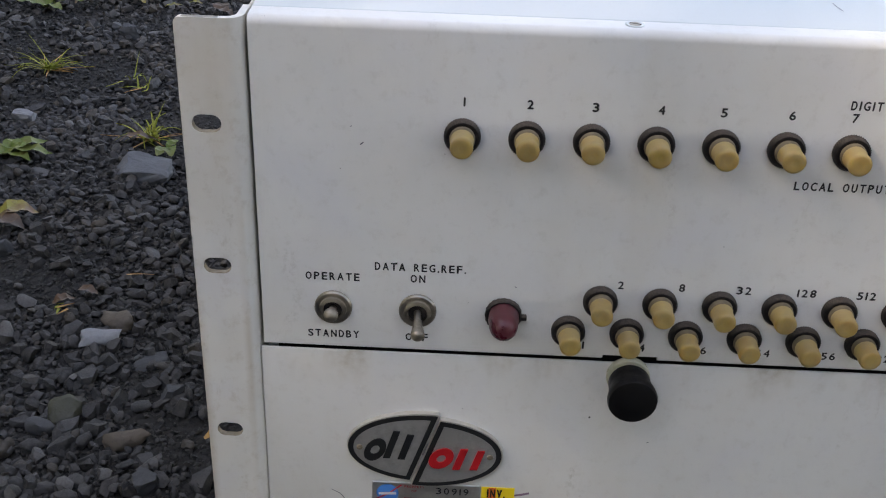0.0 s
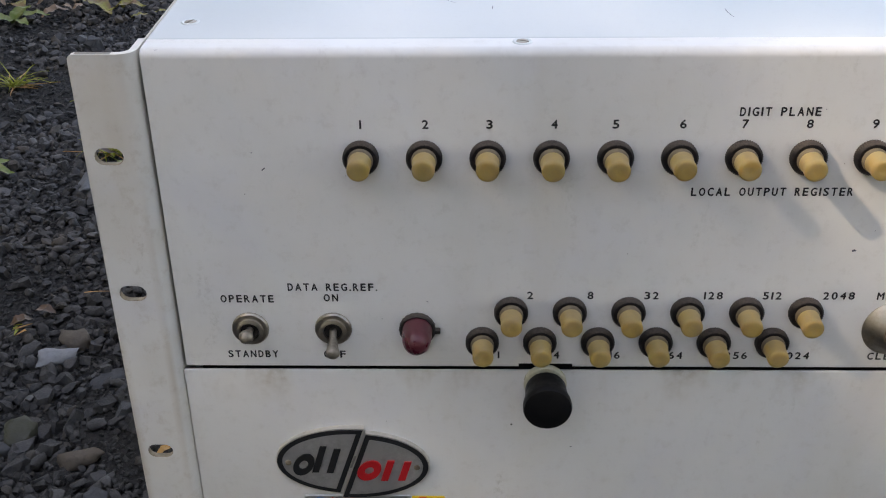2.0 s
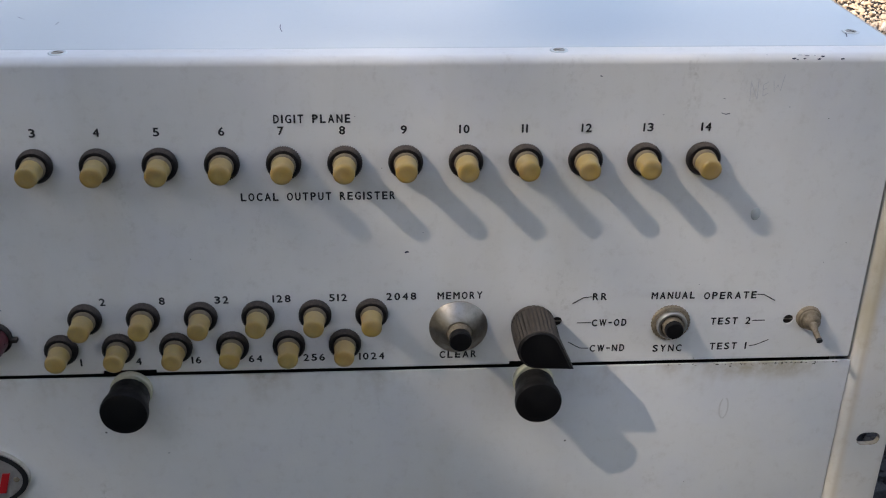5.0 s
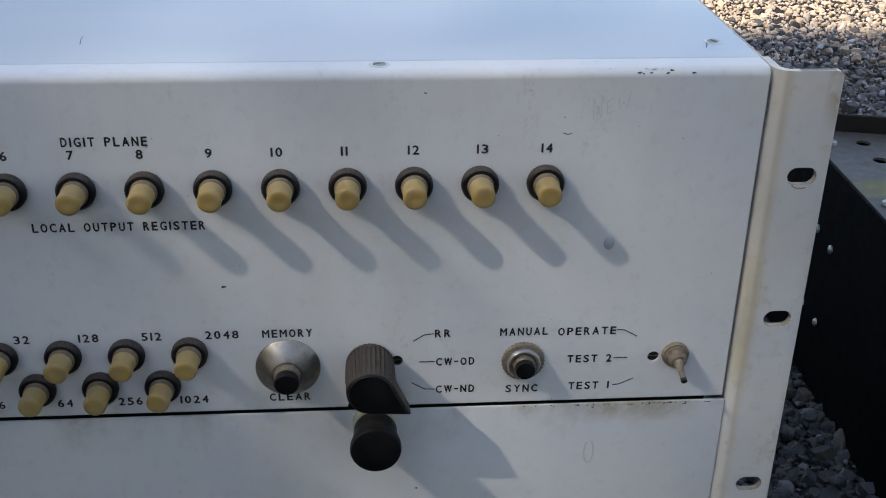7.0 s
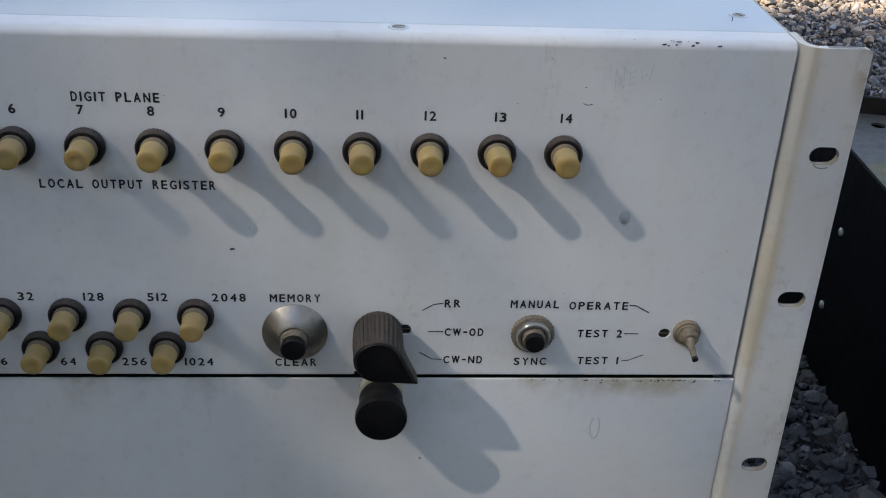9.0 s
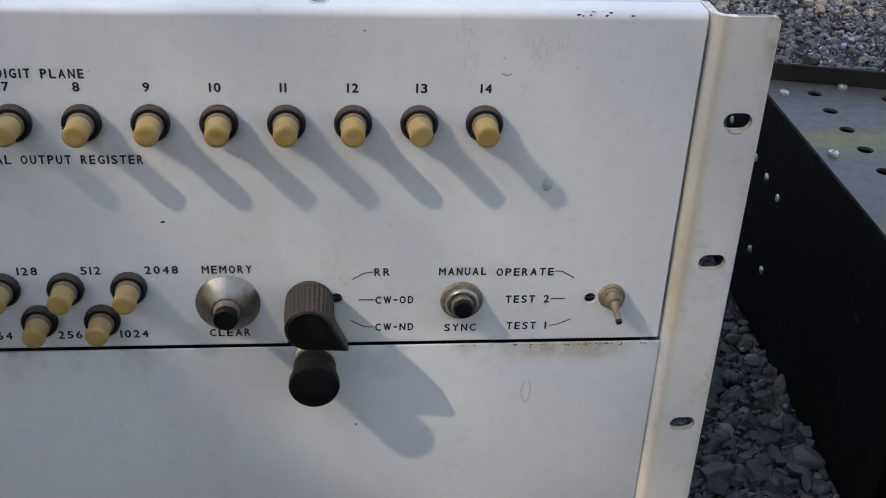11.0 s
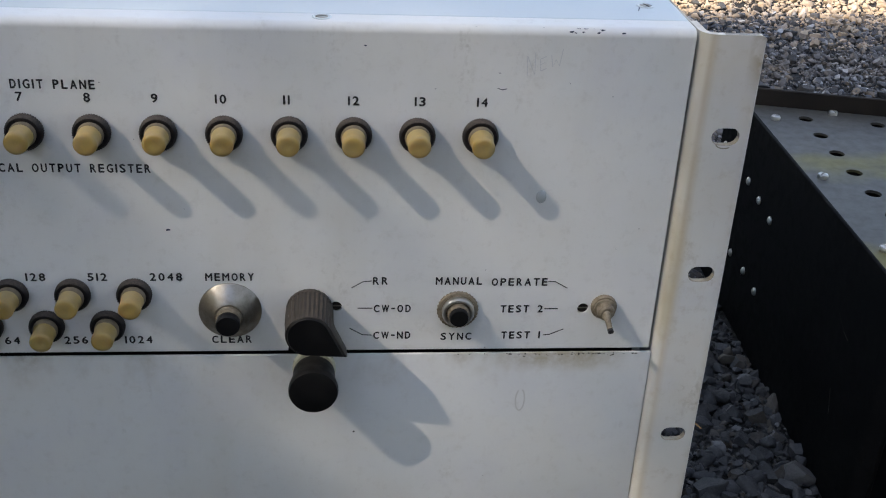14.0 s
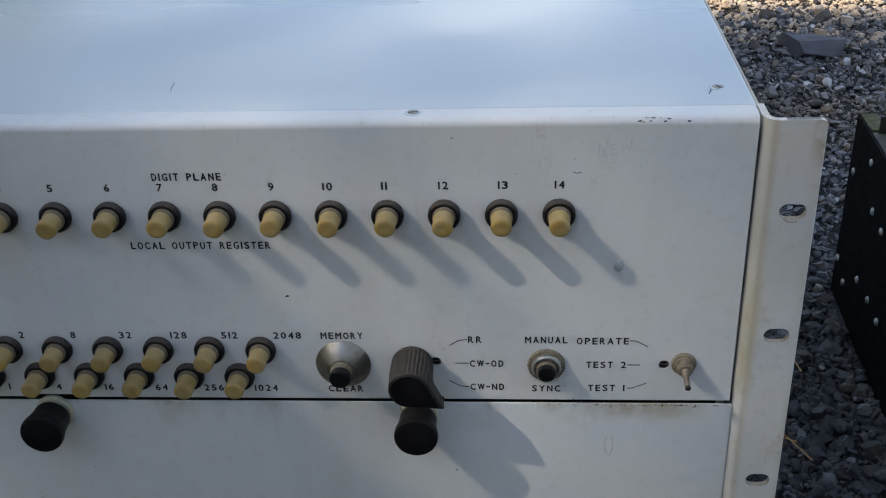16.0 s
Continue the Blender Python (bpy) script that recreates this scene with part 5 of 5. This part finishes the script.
for x, y, a, ln, wd, mat, label in ((-0.4850, 0.3480, 20, 0.036, 0.014, AUTUMN, "fallen yellow-green leaf on gravel"), (-0.4860, 0.3390, -10, 0.034, 0.013, BROWN_LEAF, "fallen brown leaf on gravel"),
                                    (-0.4020, 0.2360, 30, 0.016, 0.006, BROWN_LEAF, "small curled brown leaf"), (-0.3920, 0.2530, -15, 0.018, 0.005, BROWN_LEAF, "small curled brown leaf"),
                                    (-0.4330, 0.4880, 5, 0.035, 0.006, BROWN_LEAF, "dry brown leaf under grass"), (-0.2760, 0.1100, 40, 0.014, 0.003, STRAW, "orange shred of dry leaf")):
    solid("fallen_leaf", leaf_blade(ln, wd, 0.18, int(ln * 1e4)), mat, label, "leaf", T(x, y, ground_height(x, y) + 0.007) @ Matrix.Rotation(radians(a), 4, "Z"), "fallen leaves")
litter = random.Random(31)
for k in range(56):
    x, y, a, ln = litter.uniform(-0.80, -0.34), litter.uniform(0.86, 1.12), litter.uniform(0, 360), litter.uniform(0.018, 0.045)
    solid("fallen_leaf", leaf_blade(ln, ln * litter.uniform(0.22, 0.4), litter.uniform(0.05, 0.3), 900 + k), litter.choice((BROWN_LEAF, TAN_LEAF, TAN_LEAF, AUTUMN, STRAW)), "dry fallen leaf on gravel", "leaf",
          T(x, y, ground_height(x, y) + 0.008) @ Matrix.Rotation(radians(a), 4, "Z"), "fallen leaves")
for x, y, a, ln in ((0.2950, 0.1180, 118, 0.05), (0.2900, 0.1350, 160, 0.02), (0.3080, 0.2050, 100, 0.045), (-0.3640, 0.2700, 5, 0.018)):
    bm = bmesh.new()
    blade(bm, Vector((0, 0, 0.012)), Vector((1, 0, 0.1)), ln, 0.0012, 0.1)
    solid("straw", bm, STRAW, "thin dry grass stalk on gravel", "straw", T(x, y, ground_height(x, y)) @ Matrix.Rotation(radians(a), 4, "Z"), "straws", smooth=False)

# ---- the tree that shades the yard, behind the camera ----
tree_rng = np.random.default_rng(3)


def limb(bm, a, b, r0, r1, n=8):
    d = (b - a).normalized()
    u = d.orthogonal().normalized()
    w = d.cross(u)
    rings = []
    for k in range(5):
        t = k / 4
        c = a.lerp(b, t) + u * 0.06 * math.sin(3.1 * t) * (b - a).length * 0.5
        r = r0 + (r1 - r0) * t
        rings.append([bm.verts.new(c + (u * math.cos(2 * math.pi * i / n) + w * math.sin(2 * math.pi * i / n)) * r) for i in range(n)])
    for p, q in zip(rings, rings[1:]):
        for i in range(n):
            bm.faces.new((p[i], p[(i + 1) % n], q[(i + 1) % n], q[i]))
    bm.faces.new(rings[-1])


AWAY = 8.0
HEART = Vector((0, 0, 0.2)) - SUN_WAY * AWAY
SIDEWAYS = Vector((-SUN_WAY.y, SUN_WAY.x, 0)).normalized()
UPWARDS = SIDEWAYS.cross(SUN_WAY).normalized()
if UPWARDS.z < 0:
    UPWARDS = -UPWARDS


def shade_spot(p):
    """Where a leaf's shadow falls on the plane of the front panel: x and height."""
    t = -p.y / SUN_WAY.y
    return p.x + SUN_WAY.x * t, p.z + SUN_WAY.z * t


def ease(v, lo, hi):
    t = max(0.0, min(1.0, (v - lo) / (hi - lo)))
    return t * t * (3 - 2 * t)


# small gaps in the crown: where each one's light falls on the cover, how wide it is and how open
GAPS = ((0.002, 0.047, 0.034, 0.55), (0.035, 0.049, 0.028, 0.50), (0.115, 0.142, 0.034, 0.50), (0.080, 0.150, 0.030, 0.42), (0.009, 0.184, 0.036, 0.50), (-0.130, 0.120, 0.034, 0.36))
DENSE = 4.3


def thinness(X, Z):
    """How many of the twigs are missing: one broad ragged opening and a few small gaps."""
    ragged = 0.04 * noise.noise((X * 9, Z * 9, 2.2))
    tall = ease(Z + ragged, -0.14, 0.0) * ease(-Z + ragged, -0.34, -0.26)
    wide = ease(X + 0.4 * (Z - 0.2) + ragged, -0.06, 0.10) * ease(-X + ragged, -0.34, -0.26)
    clear = tall * wide * (0.115 + 0.035 * math.exp(-((X - 0.110) / 0.060) ** 2)) * (1 + 0.4 * noise.noise((X * 14, Z * 14, 6.1)))
    for gx, gy, r, much in GAPS:
        t = gy / SUN_WAY.y
        d2 = (X - (gx - SUN_WAY.x * t)) ** 2 + (Z - (TOP - SUN_WAY.z * t)) ** 2
        clear = max(clear, much * math.exp(-d2 / r ** 2))
    return 0.0 if clear < 0.014 else 1 - (-math.log(clear) / DENSE) ** 0.56


tree = thing("tree", (HEART.x - 0.6, HEART.y - 0.8, 0), "broad leafy tree whose crown shades the yard", "tree")
trunk = bmesh.new()
foot, fork = Vector((HEART.x - 0.6, HEART.y - 0.8, -0.1)), Vector((HEART.x - 0.5, HEART.y - 0.6, 2.6))
limb(trunk, foot, fork, 0.26, 0.17, 12)
for k in range(20):
    a = k * 2.4
    # no limb grows across the opening
    if math.sin(a) > -0.45 and -0.8 < math.cos(a) < 0.5:
        continue
    limb(trunk, fork, HEART + SIDEWAYS * (0.4 + 1.3 * math.cos(a)) + UPWARDS * 1.0 * math.sin(a) - SUN_WAY * 1.2, 0.10, 0.02)
part("trunk", trunk, BARK, tree, "rough brown trunk and limbs")


def crown():
    verts, faces, kept = [], [], {}
    for k in range(76000):
        # evenly spread twigs, none straight above another
        u, v, chance = -1.6 + 3.9 * ((0.7548776662 * k) % 1), -1.8 + 3.45 * ((0.5698402910 * k) % 1), float(tree_rng.random())
        if ((u - 0.25) / 1.85) ** 4 + (min(v + 0.2, 0) / 1.6) ** 4 > 0.66 + 0.40 * noise.noise((u * 1.7, v * 1.7, 0.3)) + 0.20 * noise.noise((u * 5, v * 5, 0.9)):
            continue
        p = HEART + SIDEWAYS * u + UPWARDS * v - SUN_WAY * float(tree_rng.normal(0, 0.55))
        X, Z = shade_spot(p)
        rim = 2.28 + max(0.0, -1.9 - X) + 0.20 * noise.noise((p.x * 1.3, p.y * 1.3, p.z * 1.3)) + 0.12 * noise.noise((p.x * 5, p.y * 5, p.z * 5))
        thin = thinness(X, Z)
        if Z > rim:
            continue
        if thin > 0:
            # thin the twigs out evenly
            cell = (math.floor(X / 0.05), math.floor(Z / 0.05))
            kept[cell] = kept.get(cell, chance) + 1 - thin
            if kept[cell] < 1:
                continue
            kept[cell] -= 1
        s = float(tree_rng.uniform(0.017, 0.030)) * (1 - 0.5 * thin)
        e = Euler(tree_rng.uniform(0, 6.28, 3)).to_matrix()
        base = len(verts)
        for q in ((-1.2, 0, 0), (-0.3, -0.6, 0.12), (0.5, -0.5, 0.1), (1.3, 0, -0.1), (0.5, 0.5, 0.1), (-0.3, 0.6, 0.12)):
            verts.append(p + e @ (Vector(q) * s))
        faces.append(tuple(range(base, base + 6)))
    me = bpy.data.meshes.new("crown")
    me.from_pydata([v[:] for v in verts], [], faces)
    me.materials.append(CANOPY.m)
    return me


place("crown", crown(), tree, Matrix(), "green leaves with gaps between them")


# ---- unseen trees added at the left and behind the camera to block sky light ----


def far_crown(seed, wide, high):
    r = np.random.default_rng(seed)
    verts, faces = [], []
    clumps = [Vector((float(r.normal(0, wide * 0.42)), float(r.normal(0, wide * 0.42)), float(r.uniform(0.9, high)))) for _ in range(70)]
    for _ in range(7000):
        p = clumps[int(r.integers(70))] + Vector(r.normal(0, 0.42, 3))
        p.z = max(p.z, 0.5)
        s = float(r.uniform(0.07, 0.13))
        e = Euler(r.uniform(0, 6.28, 3)).to_matrix()
        base = len(verts)
        for q in ((-1.2, 0, 0), (-0.2, -0.6, 0.12), (1.3, 0, -0.1), (-0.2, 0.6, 0.12)):
            verts.append(p + e @ (Vector(q) * s))
        faces.append(tuple(range(base, base + 4)))
    me = bpy.data.meshes.new("crown")
    me.from_pydata([v[:] for v in verts], [], faces)
    me.materials.append(CANOPY.m)
    return me


# added trees: left ones darken that side, rear ones dim the front panel
for k, (x, y, wide, high) in enumerate(((-5.2, 3.6, 2.4, 6.5), (-5.6, 7.2, 3.0, 7.0), (-3.9, 1.7, 1.6, 3.0), (-3.6, -1.2, 1.6, 1.5), (1.6, -6.0, 2.4, 3.4), (-2.2, -6.8, 2.4, 3.2), (5.0, -5.6, 2.4, 3.4))):
    sky_blocker = thing("tree", (x, y, 0), "unseen leafy tree added to block sky light", "tree", "trees along the yard")
    bm = bmesh.new()
    limb(bm, Vector((x, y, -0.1)), Vector((x + 0.2, y, high * 0.6)), 0.20, 0.06, 10)
    for i in range(5):
        limb(bm, Vector((x + 0.1, y, high * 0.35)), Vector((x + 1.1 * math.cos(i * 1.26), y + 1.1 * math.sin(i * 1.26), high * 0.7)), 0.06, 0.015)
    part("trunk", bm, BARK, sky_blocker, "rough brown trunk and limbs")
    place("crown", far_crown(50 + k, wide, high), sky_blocker, T(x, y, 0), "dense green leaves")
